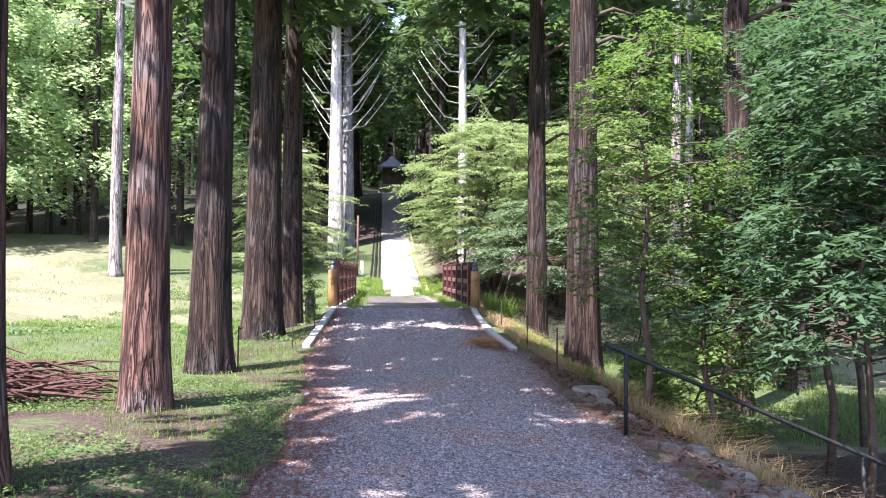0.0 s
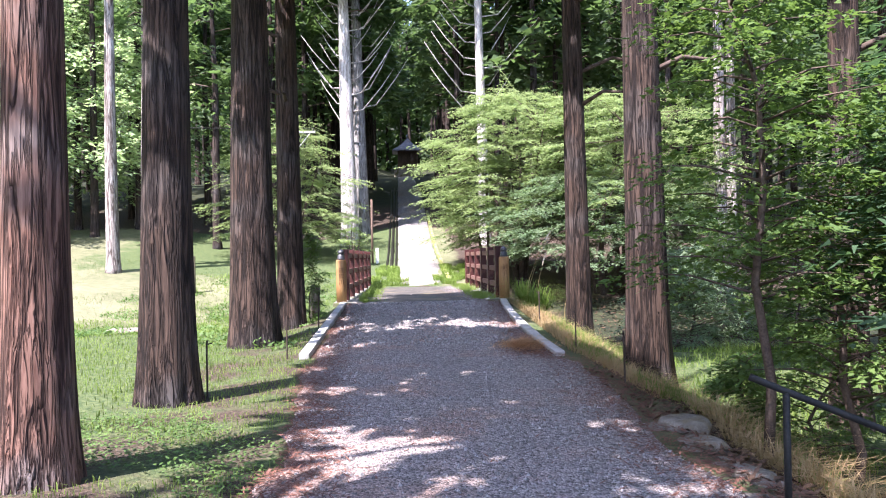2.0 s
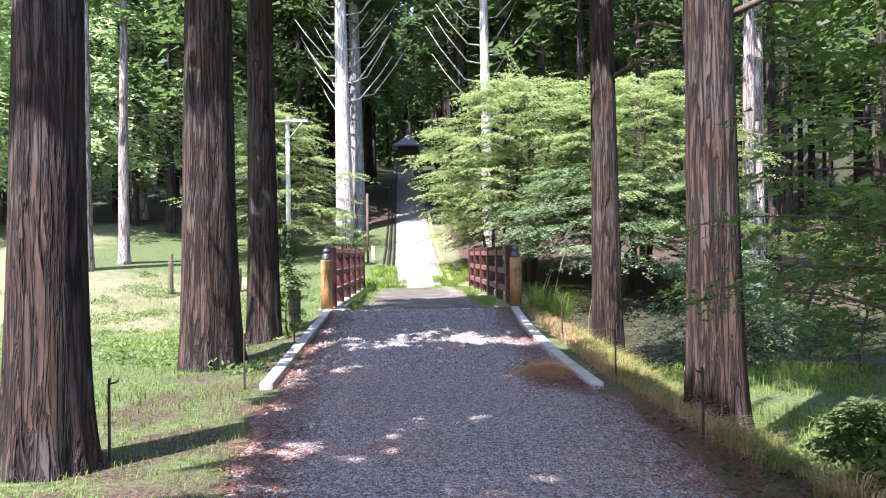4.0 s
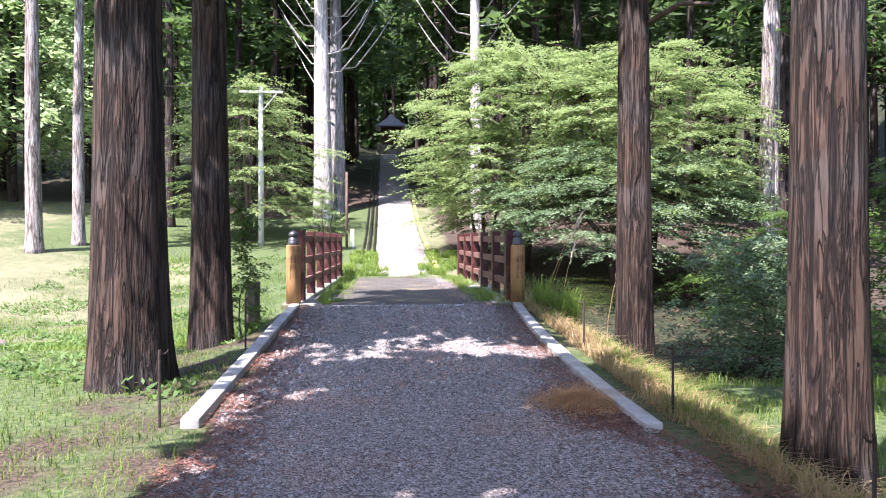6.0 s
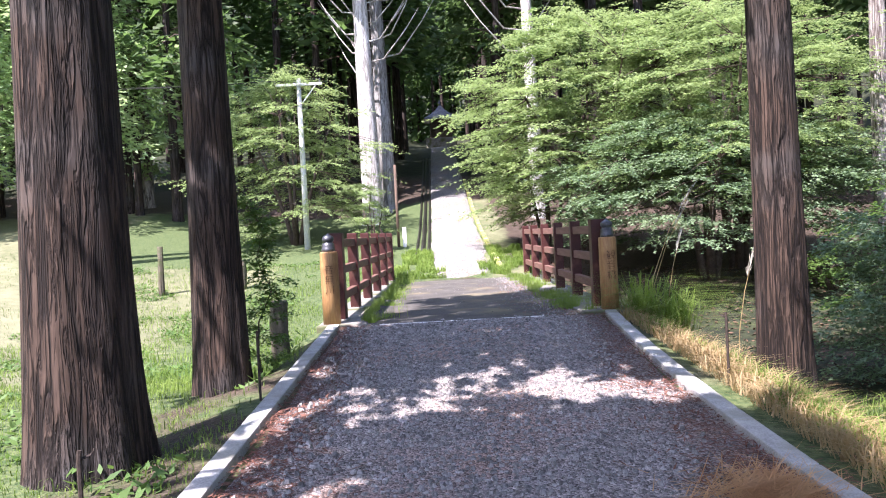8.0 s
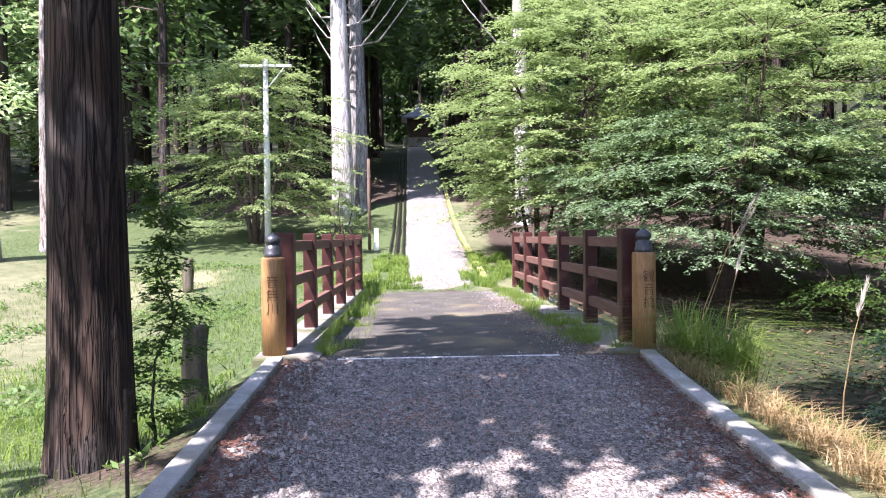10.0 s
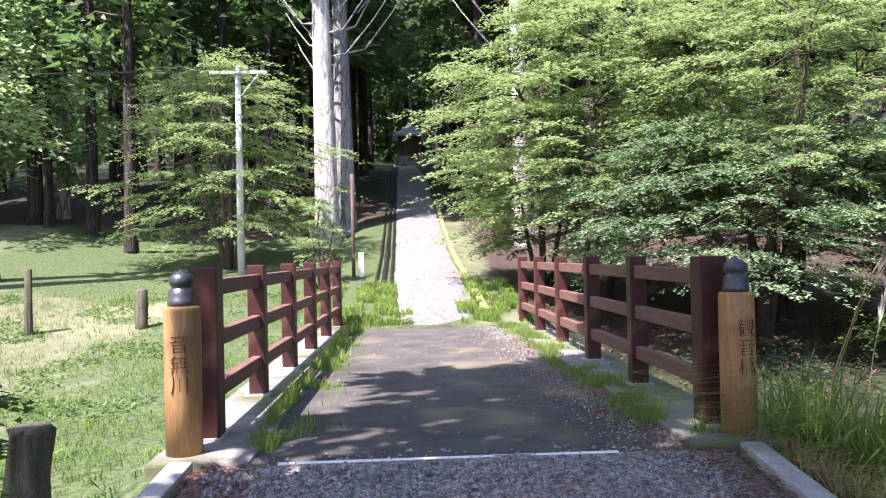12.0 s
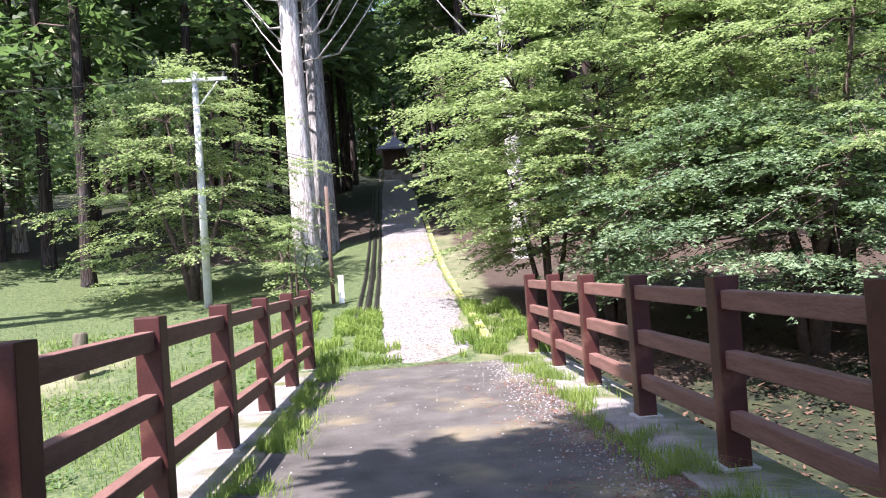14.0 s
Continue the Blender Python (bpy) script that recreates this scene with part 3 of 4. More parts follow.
def crown(seed, base, top, radius, branches, fans, count, size, mat_leaf, parent, slim=0.4, limb_r=0.05, shape=0.8, fan=0.9, droop=0.3, mat_limb=None, flat=0.08, one=False, limb_sides=5):
    """Limbs round a trunk with fans of foliage along them: parts limbs and foliage."""
    rng = random.Random(seed)
    leaves, limbs = Soup(), Soup()
    for b in range(branches):
        u = (b + rng.random()) / branches
        z = base + (top - base) * u
        a = b * 2.4 + rng.uniform(-0.5, 0.5)
        long = radius * (1 - u ** 1.6 * shape) * rng.uniform(0.65, 1.15)
        d = Vector((math.cos(a), math.sin(a), 0))
        p0 = Vector((0, 0, z))
        p1 = p0 + d * long * 0.5 + Vector((0, 0, 0.12 * long))
        p2 = p0 + d * long + Vector((0, 0, -0.1 * long))
        limbs.add(tube([p0, p1, p2], [limb_r * (1 - 0.6 * u), limb_r * 0.6 * (1 - 0.6 * u), limb_r * 0.2], limb_sides))
        for k in range(fans):
            w = 0.3 + 0.7 * (k + rng.random()) / fans
            q = p0.lerp(p1, w * 2) if w < 0.5 else p1.lerp(p2, w * 2 - 1)
            sway = Vector((-d.y, d.x, 0)) * rng.uniform(-1, 1)
            spray(leaves, rng, q, d + sway, long * 0.42 * fan + 0.25, long * 0.24 * fan + 0.15, count, size, droop, slim, flat, one)
    tagged(limbs.made("limbs", mat_limb or M_TWIG, parent, True), kind="stuff")
    return tagged(leaves.made("foliage", mat_leaf, parent), kind="stuff")


def old_cedar(x, y, base_r, mid_r, mat, seed, lean, crown_at, radius, label, count=30, tip=14.0):
    t = tagged(new("cedar_tree"), label, "tree", group="old cedars along the path")
    t.location = (x, y, land(x, y))
    bark_trunk("trunk", base_r, mid_r, 17, mat, t, seed, lean)
    g = random.Random(seed * 7)
    for k in range(4):
        z, a, L = 4.2 + k * 0.9 + g.uniform(-0.3, 0.3), g.uniform(0, 6.283) if x < 0 else g.uniform(-0.7, 0.5), g.uniform(0.25, 0.7) if x < 0 else g.uniform(0.8, 2.2)
        d = Vector((math.cos(a), math.sin(a), 0))
        p = Vector((lean[0] * z, lean[1] * z, z)) + d * mid_r * 0.55
        mesh_object("branch", *tube([p, p + d * L * 0.4 + Vector((0, 0, 0.18 * L)), p + d * L * 0.75 + Vector((0, 0, 0.12 * L)), p + d * L + Vector((0, 0, 0.3 * L))], [0.045, 0.032, 0.022, 0.008], 7), M_TWIG, t, True)
    fol = crown(seed, crown_at, tip, radius, 30, 6, count, 0.42, M_FOREST, t, slim=0.42, limb_r=0.07)
    return t


old_cedar(-2.47, 4.75, 0.36, 0.24, M_BARKRED, 1, (0.0, 0), 7.6, 2.1, "tall old cedar with dark reddish bark", 14, 11.5)
old_cedar(-2.2, 7.55, 0.30, 0.19, M_BARKRED, 2, (0.002, 0), 7.2, 1.9, "tall old cedar with peeling red-brown bark", 14, 10.2)
old_cedar(-2.2, 10.25, 0.34, 0.235, M_BARK, 3, (0.012, 0), 6.6, 1.6, "tall old cedar with grey furrowed bark", 20, 9.4)
old_cedar(-2.22, 14.85, 0.45, 0.33, M_BARK, 4, (0.004, 0), 6.5, 1.9, "thick old cedar with deeply furrowed brown bark", 12, 8.4)
old_cedar(-1.95, 17.2, 0.30, 0.235, M_BARK, 5, (-0.004, 0), 8.4, 2.0, "tall old cedar with dark damp bark", 32, 13.0)
old_cedar(3.42, 16.95, 0.29, 0.22, M_BARK, 6, (-0.006, 0), 7.6, 3.0, "tall old cedar with dark bark above dry grass", 40, 16.0)
old_cedar(3.22, 12.25, 0.32, 0.25, M_BARK, 7, (-0.006, 0), 9.0, 2.2, "tall old cedar with brown bark", 14)
old_cedar(5.4, 11.5, 0.27, 0.2, M_BARK, 8, (0.004, 0), 8.5, 2.2, "old cedar with dark trunk on the lower bank", 14)
old_cedar(7.4, 13.6, 0.32, 0.27, M_BARK, 9, (0.008, 0), 9, 2.2, "old cedar with broad trunk on the lower bank", 14)
# Two cedars out of view, added so their crowns dapple the near path.
old_cedar(-3.0, 0.5, 0.36, 0.25, M_BARKRED, 10, (0, 0), 7.6, 2.4, "unseen cedar added to shade the start of the path", 17, 12.0)
old_cedar(-2.6, -4.0, 0.34, 0.25, M_BARK, 11, (0, 0), 8.0, 2.0, "unseen cedar added to shade the start of the path", 16, 13.0)


def forest_tree(seed, r, height, base, radius, mat_bark, mat_leaf, label, group, fans=3, count=10, size=0.78, branches=24, sides=9, shape=0.8, name="forest_tree"):
    """A straight forest conifer; the pattern that others are copied from."""
    t = tagged(new(name), label, "tree", group=group)
    rng = random.Random(seed)
    pts = [(0.03 * z * rng.uniform(-1, 1) * 0.3, 0.02 * z * rng.uniform(-1, 1) * 0.3, z - 0.2) for z in (0, 0.3, 0.8, 2, 5, 9, 14, height)]
    rad = [r * k for k in (1.5, 1.2, 1.05, 1.0, 0.88, 0.72, 0.5, 0.1)]
    mesh_object("trunk", *tube(pts, rad, sides), mat_bark, t, True)
    crown(seed + 50, base, height, radius, branches, fans, count, size, mat_leaf, t, slim=0.42, limb_r=0.05, shape=shape, flat=0.3, droop=0.45, one=True, limb_sides=3)
    return t


patterns = [
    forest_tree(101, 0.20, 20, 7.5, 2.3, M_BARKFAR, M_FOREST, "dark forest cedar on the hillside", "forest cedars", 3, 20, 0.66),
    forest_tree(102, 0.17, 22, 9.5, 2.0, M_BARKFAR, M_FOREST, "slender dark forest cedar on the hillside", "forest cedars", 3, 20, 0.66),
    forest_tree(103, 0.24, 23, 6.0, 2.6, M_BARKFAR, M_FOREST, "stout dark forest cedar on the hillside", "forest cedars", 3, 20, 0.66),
]
# Meadow-edge trees, their sunlit look carried by the pale leaf tone.
bright = [
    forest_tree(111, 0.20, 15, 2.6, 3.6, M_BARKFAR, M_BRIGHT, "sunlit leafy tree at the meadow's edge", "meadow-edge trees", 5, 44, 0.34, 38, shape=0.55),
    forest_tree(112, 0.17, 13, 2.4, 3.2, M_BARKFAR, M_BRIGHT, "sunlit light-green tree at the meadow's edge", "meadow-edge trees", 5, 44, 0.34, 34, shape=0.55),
]
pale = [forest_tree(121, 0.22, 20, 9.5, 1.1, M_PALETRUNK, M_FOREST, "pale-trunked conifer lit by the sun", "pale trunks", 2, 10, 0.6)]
rng = random.Random(5)


def plant(pattern, spots, first=True):
    """Stand a pattern on the first spot and copies of it on the rest."""
    for k, (x, y) in enumerate(spots):
        m = pose(x, y, land(x, y), 0, 0, rng.uniform(0, 360))
        if k == 0:
            pattern.matrix_basis = m
        else:
            c = copy_thing(pattern, m)
            c.scale = [rng.uniform(0.85, 1.15)] * 3


spots = [[], [], []]
y = 46.0
while y < 122:
    x = -42 + rng.uniform(0, 2)
    while x < 44:
        px, py = x + rng.uniform(-1, 1), y + rng.uniform(-1.3, 1.3)
        if (py > 96 or not (-2.2 < px < 3.8)) and not (-3.8 < px < 0 and py < 47) and not (px > 2 and py < 44):
            spots[rng.randrange(3)].append((px, py))
        x += rng.uniform(2.6, 4.6) * (1 + abs(x) / 60) * (1 if y < 66 else 1.7)
    y += 4.0 + (y - 46) * 0.07
for rows_x in (-2.3, -5.0, 3.8):
    for y in (48, 51, 54.5, 58, 62, 67, 72, 78, 85):
        spots[0 if y % 2 else 2].append((rows_x + rng.uniform(-0.3, 0.3), y + rng.uniform(-1, 1)))
for x, y in ((14, 33), (17, 28), (20, 36), (13, 39), (9, 42), (24, 30), (18, 22), (23, 17), (28, 40), (26, 24), (9, 46), (5.5, 44.5), (19, 42), (30, 20), (27, 12), (11.5, 41), (7, 42), (15, 44)):
    spots[rng.randrange(3)].append((x, y))
spots[0] += [(0.4, 101), (2.6, 104), (-1.4, 106), (1.2, 110), (4.2, 99), (-3.2, 100)]
spots[2] += [(27.5, 50), (30, 53.5), (34, 60), (26, 46.5), (37, 65), (29, 45)]
spots[1] += [(44, 66), (47, 72), (43, 77), (49, 80), (46, 86), (52, 88), (44, 93), (-46, 62), (-48, 72), (-47, 82)]
spots[2] += [(-8.8, 41), (-11, 43.5), (45, 24), (46, 33), (44, 42), (45, 12), (38, 8), (31, 6), (47, 50), (41, 53), (34, 22), (36, 28), (38, 36), (34, 40), (37, 46), (31, 33), (33, 15), (40, 18), (0.9, 114), (-2.5, 112), (3.2, 109)]
for pattern, places in zip(patterns, spots):
    plant(pattern, places)
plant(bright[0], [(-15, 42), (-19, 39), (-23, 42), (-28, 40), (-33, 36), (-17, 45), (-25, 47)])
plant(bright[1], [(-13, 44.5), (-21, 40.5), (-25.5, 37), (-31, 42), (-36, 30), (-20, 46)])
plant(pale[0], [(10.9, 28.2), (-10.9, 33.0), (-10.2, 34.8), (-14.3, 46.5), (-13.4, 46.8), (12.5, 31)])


far_woods = Soup()
g = random.Random(77)
for k in range(26000):
    x, y = g.uniform(-62, 66), g.uniform(100, 126)
    h = 13 * g.random() ** 1.2
    p = Vector((x, y, land(x, y) + h - 0.3))
    a = g.uniform(0, 6.283)
    d = Vector((math.cos(a), math.sin(a), g.gauss(-0.3, 0.5))).normalized()
    far_woods.needle(p, d, d.cross(Vector((g.gauss(0, 0.8), g.gauss(0, 0.8), 0.6))).normalized(), g.uniform(0.8, 1.9), g.uniform(0.5, 1.0))
tagged(far_woods.made("far_undergrowth", M_FOREST), "dark undergrowth deep in the hillside forest", "foliage", kind="stuff")


def pale_giant(x, y, r, seed, label, mat=None):
    t = tagged(new("pale_conifer"), label, "tree", group="pale giants by the road")
    t.location = (x, y, land(x, y))
    bark_trunk("trunk", r * 1.25, r, 22, mat or M_PALEBARK, t, seed, (-0.012, 0), 28, 0.03)
    g = random.Random(seed)
    bare = Soup()
    for k in range(22):
        z = 6.5 + k * 0.42
        a = g.uniform(-0.9, 0.9) + (0 if k % 2 else math.pi)
        d = Vector((math.cos(a), math.sin(a) * 0.8, 0))
        L = g.uniform(1.6, 3.0)
        p = Vector((-0.012 * z, 0, z))
        pts = [p, p + d * L * 0.35 + Vector((0, 0, 0.1)), p + d * L * 0.75 + Vector((0, 0, 0.5 * L)), p + d * L + Vector((0, 0, 0.85 * L))]
        bare.add(tube(pts, [0.05, 0.035, 0.022, 0.008], 5))
    tagged(bare.made("bare_branches", M_PALEBARK, t, True), kind="stuff")
    crown(seed + 9, 12, 22, 3.0, 30, 4, 30, 0.5, M_FOREST, t)


pale_giant(-2.5, 43.2, 0.43, 31, "huge pale-barked conifer with bare lower branches")
# The trunk behind stands in shade, painted by its greyer bark.
pale_giant(-1.92, 44.6, 0.38, 32, "tall conifer with pale bark shaded grey and bare lower branches", M_SHADEDBARK)
pale_giant(4.25, 40.5, 0.28, 33, "pale-barked conifer rising behind the maple")


def maple(x, y, spread, low, top, sprays, count, seed, label, mat=None, stems=4, leaf=0.13, squash=0.75, fan=0.75):
    """A wide maple: forked stems, spreading limbs and flat, layered sprays."""
    t = tagged(new("maple_tree"), label, "tree", group="maples by the bridge")
    base = land(x, y)
    t.location = (x, y, base)
    g = random.Random(seed)
    wood, leaves = Soup(), Soup()
    forks = []
    for k in range(stems):
        a = k * 2 * math.pi / stems + g.uniform(-0.4, 0.4)
        d = Vector((math.cos(a), math.sin(a), 0))
        pts = [Vector((d.x * 0.1, d.y * 0.1, -0.15)), d * 0.35 + Vector((0, 0, (low + 0.3) * 0.8)), d * spread * 0.28 + Vector((0, 0, low + (top - low) * 0.35)), d * spread * 0.5 + Vector((0, 0, low + (top - low) * 0.7))]
        thick = 0.4 + 0.6 * min(1, spread / 4) ** 2
        wood.add(tube(pts, [w * thick for w in (0.13, 0.10, 0.06, 0.025)], 7))
        forks += [pts[j].lerp(pts[j + 1], w) for j in (0, 1, 2) for w in (0.35, 0.7, 1.0) if j or w > 0.8]
    for k in range(sprays):
        a, u = g.uniform(0, 2 * math.pi), (k + g.random()) / sprays
        z = low + (top - low) * u
        lim = spread * (0.55 + 0.45 * math.sin(math.pi * min(1, 0.28 + u * 0.42))) * math.sqrt(max(0.02, 1 - (max(0, u - 0.25) / 0.78) ** 2.2))
        rr = lim * g.random() ** 0.33 * g.uniform(0.9, 1.06)
        d = Vector((math.cos(a), math.sin(a) * squash, 0))
        p = d * rr + Vector((0, 0, z + 0.25 * math.sin(a * 3 + seed) + g.uniform(-0.15, 0.15)))
        start = min(forks, key=lambda q: (q - p).length)
        mid = start.lerp(p, 0.55) + Vector((0, 0, 0.12))
        if k % 3 == 0:
            wood.add(tube([start, mid, p + d * 0.2], [0.018, 0.012, 0.004], 4))
        size = fan * g.uniform(0.7, 1.3)
        feather(leaves, g, p - d * size * 0.5, d + Vector((g.gauss(0, 0.3), g.gauss(0, 0.3), 0.12 * u)), size * 1.4, size * 0.85, count, leaf, 0.26, 0.55)
    tagged(wood.made("stems", M_TWIG, t, True), kind="stuff")
    tagged(leaves.made("foliage", mat or M_MAPLE, t), kind="stuff")
    return t


maple(4.6, 31.8, 3.9, 1.7, 6.9, 420, 300, 41, "broad light-green maple leaning over the road", leaf=0.085, fan=0.95, squash=0.85)
maple(8.2, 30.4, 3.9, 2.2, 7.0, 360, 280, 42, "broad green maple in layers beside the bridge", leaf=0.085, fan=0.95, squash=1.0)
# Low maple layer: its shade is painted by the blue-green leaf tone.
maple(7.0, 29.2, 4.3, 1.35, 3.9, 260, 300, 48, "low spreading maple layer above the gully, tinted blue-green as in shade", M_LEAFSHADE, leaf=0.09, fan=1.05, squash=0.6)
maple(3.6, 33.4, 1.9, 1.0, 4.6, 120, 260, 47, "light-green maple leaning out beside the road kerb", leaf=0.085, fan=0.8)
maple(-5.0, 38.4, 3.5, 0.8, 6.1, 190, 300, 43, "light-green maple in open layers behind the pole", leaf=0.09, fan=1.2, squash=0.9)
maple(-1.75, 33.6, 0.6, 0.3, 1.9, 34, 110, 44, "small bright-green bush by the road", leaf=0.07, fan=0.35)
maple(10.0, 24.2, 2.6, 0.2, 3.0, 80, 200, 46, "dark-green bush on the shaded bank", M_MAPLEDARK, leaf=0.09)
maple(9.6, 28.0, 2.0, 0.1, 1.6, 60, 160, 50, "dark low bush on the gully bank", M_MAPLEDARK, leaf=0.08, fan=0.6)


def sapling(x, y, height, spread, mat, seed, label, leaf, slim, name="sapling", sprays=60, count=60, start=0.25, r=0.045, droop=0.3, fan=0.5):
    """A thin stem with loose side branches, leafed along their length."""
    t = tagged(new(name), label, "young tree", group="saplings on the bank")
    t.location = (x, y, land(x, y))
    g = random.Random(seed)
    wood, leaves = Soup(), Soup()
    stem = [Vector((0.06 * g.uniform(-1, 1) * k, 0.06 * g.uniform(-1, 1) * k, height * k / 6 - 0.1)) for k in range(7)]
    wood.add(tube(stem, [r * (1 - k / 7.5) for k in range(7)], 7))
    for k in range(sprays):
        u = start + (1 - start) * (k + g.random()) / sprays
        j = min(5, int(u * 6))
        p = stem[j].lerp(stem[j + 1], u * 6 - j)
        a = k * 2.4 + g.uniform(-0.6, 0.6)
        d = Vector((math.cos(a), math.sin(a), 0))
        L = spread * (1.1 - 0.75 * u) * g.uniform(0.6, 1.2)
        q = p + d * L + Vector((0, 0, 0.15 * L))
        wood.add(tube([p, p.lerp(q, 0.5) + Vector((0, 0, 0.06)), q], [min(0.012, r * 0.3), min(0.008, r * 0.2), 0.002], 4))
        for w in (0.45, 0.75, 1.0):
            feather(leaves, g, p.lerp(q, w) - d * 0.1, d + Vector((g.gauss(0, 0.5), g.gauss(0, 0.5), 0)), fan, fan * 0.55, int(count * 0.8), leaf, droop, slim, 5, 0.6)
    tagged(wood.made("stem", M_TWIG, t, True), kind="stuff")
    tagged(leaves.made("foliage", mat, t), kind="stuff")
    return t


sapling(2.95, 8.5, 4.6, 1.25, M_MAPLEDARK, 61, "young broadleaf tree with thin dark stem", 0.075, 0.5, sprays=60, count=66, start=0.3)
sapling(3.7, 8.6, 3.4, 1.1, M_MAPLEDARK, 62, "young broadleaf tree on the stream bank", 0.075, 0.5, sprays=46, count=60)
sapling(4.9, 8.2, 5.2, 1.6, M_HINOKI, 63, "young cypress with drooping blue-green sprays", 0.15, 0.3, "young_cypress", 70, 84, 0.34, 0.05, 0.5, 0.75)
sapling(6.2, 9.6, 5.6, 1.9, M_HINOKI, 64, "young cypress with feathery sprays", 0.15, 0.3, "young_cypress", 70, 84, 0.34, 0.05, 0.5, 0.8)
sapling(4.3, 6.6, 4.6, 1.3, M_HINOKI, 65, "young cypress near the steps", 0.14, 0.3, "young_cypress", 60, 80, 0.3, 0.04, 0.5, 0.65)
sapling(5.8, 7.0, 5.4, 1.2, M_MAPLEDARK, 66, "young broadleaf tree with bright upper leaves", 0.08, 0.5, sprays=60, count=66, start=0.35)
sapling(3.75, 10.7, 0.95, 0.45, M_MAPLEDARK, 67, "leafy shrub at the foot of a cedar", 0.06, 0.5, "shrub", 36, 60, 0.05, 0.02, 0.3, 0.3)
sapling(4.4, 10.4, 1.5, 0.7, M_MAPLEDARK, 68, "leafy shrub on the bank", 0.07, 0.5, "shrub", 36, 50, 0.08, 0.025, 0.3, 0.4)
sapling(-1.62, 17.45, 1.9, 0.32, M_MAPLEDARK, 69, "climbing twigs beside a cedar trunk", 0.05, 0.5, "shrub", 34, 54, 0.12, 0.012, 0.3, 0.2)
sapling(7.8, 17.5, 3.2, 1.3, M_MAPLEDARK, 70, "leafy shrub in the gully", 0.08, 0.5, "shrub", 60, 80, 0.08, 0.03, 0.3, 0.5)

sapling(6.9, 20.4, 2.5, 1.6, M_LEAFSHADE, 71, "low feathery green bush in the gully", 0.075, 0.5, "shrub", 80, 110, 0.06, 0.03, 0.35, 0.6)

# ---- things ----
pole = tagged(new("utility_pole"), "pale grey metal utility pole with a crossarm", "pole")
pole.location = (-4.36, 36.9, land(-4.36, 36.9))
top = 7.2 - pole.location.z
mesh_object("shaft", *tube([(0, 0, -0.2), (0, 0, 3), (0, 0, top)], [0.11, 0.095, 0.075], 16), M_POLE, pole, True)
block("crossarm", (1.6, 0.07, 0.085), (0.03, -0.1, top - 0.22), M_POLE, pole, 0.01)
mesh_object("brace", *tube([(0.05, -0.1, top - 0.95), (0.6, -0.1, top - 0.27)], [0.022, 0.022], 6), M_POLE, pole)
for dx in (-0.8, -0.12, 0.75):
    v, f = lathe([(0.03, 0), (0.035, 0.04), (0.02, 0.06), (0.03, 0.1), (0.005, 0.13)], 10)
    mesh_object("insulator", v, f, M_CAP, pole).location = (dx, -0.1, top - 0.17)
for k, (dx, sag) in enumerate(((-0.8, 0.6), (0.75, 0.6))):
    pts = [Vector((-4.36 + dx, 36.8, 7.15)).lerp(Vector((-32 + dx, 52, 12)), s) - Vector((0, 0, sag * 4 * s * (1 - s))) for s in np.linspace(0, 1, 16)]
    tagged(mesh_object("cable", *tube(pts, [0.012] * 16, 4), M_IRON), "thin black overhead cable on a utility pole", "cable")
post = tagged(new("marker_post"), "thin wooden post with a white marker box", "post")
post.location = (-0.85, 34.4, land(-0.85, 34.4))
mesh_object("shaft", *tube([(-0.2, 0, -0.2), (-0.2, 0, 2.6)], [0.05, 0.045], 8), M_TIMBER, post, True)
block("marker", (0.12, 0.1, 0.62), (0.0, -0.12, 0.3), M_WHITE, post, 0.01)


def stump_post(x, y, h, r, seed, label):
    v, f = lathe([(r * 1.05, -0.15), (r, 0.1), (r * 0.95, h * 0.6), (r * 0.97, h - 0.03), (r * 0.8, h)], 16)
    g = random.Random(seed)
    v = [(a + 0.012 * g.gauss(0, 1), b + 0.012 * g.gauss(0, 1), c) for a, b, c in v]
    ob = mesh_object("wooden_post", v, f, M_POST, smooth=True)
    ob.location = (x, y, land(x, y))
    tagged(ob, label, "post", group="old posts on the meadow")


stump_post(-1.66, 18.55, 0.72, 0.105, 1, "short mossy weathered wooden post in grass")
stump_post(-7.2, 30.4, 1.3, 0.07, 2, "weathered wooden post on the meadow")
stump_post(-5.2, 31.0, 0.8, 0.12, 3, "weathered wooden post on the meadow")

stake_v, stake_f = tube([(0, 0, -0.15), (0, 0, 0.52), (0.005, 0, 0.58)], [0.011, 0.011, 0.011], 6)
stake = tagged(new("iron_stake"), "thin rusty iron stake at the path's edge", "stake", group="stakes along the path")
mesh_object("rod", stake_v, stake_f, M_STAKE, stake)
mesh_object("hook", *tube([(0, 0, 0.54), (0.05, 0, 0.55), (0.07, 0, 0.575)], [0.007, 0.007, 0.006], 5), M_STAKE, stake)
for k, (x, y) in enumerate(((-1.86, 10.45), (-1.45, 13.1), (-1.34, 16.1), (2.46, 15.8), (2.5, 13.2), (2.4, 10.5))):
    m = pose(x, y, land(x, y), 0, 0, 40 * k)
    if k == 0:
        stake.matrix_basis = m
    else:
        copy_thing(stake, m)

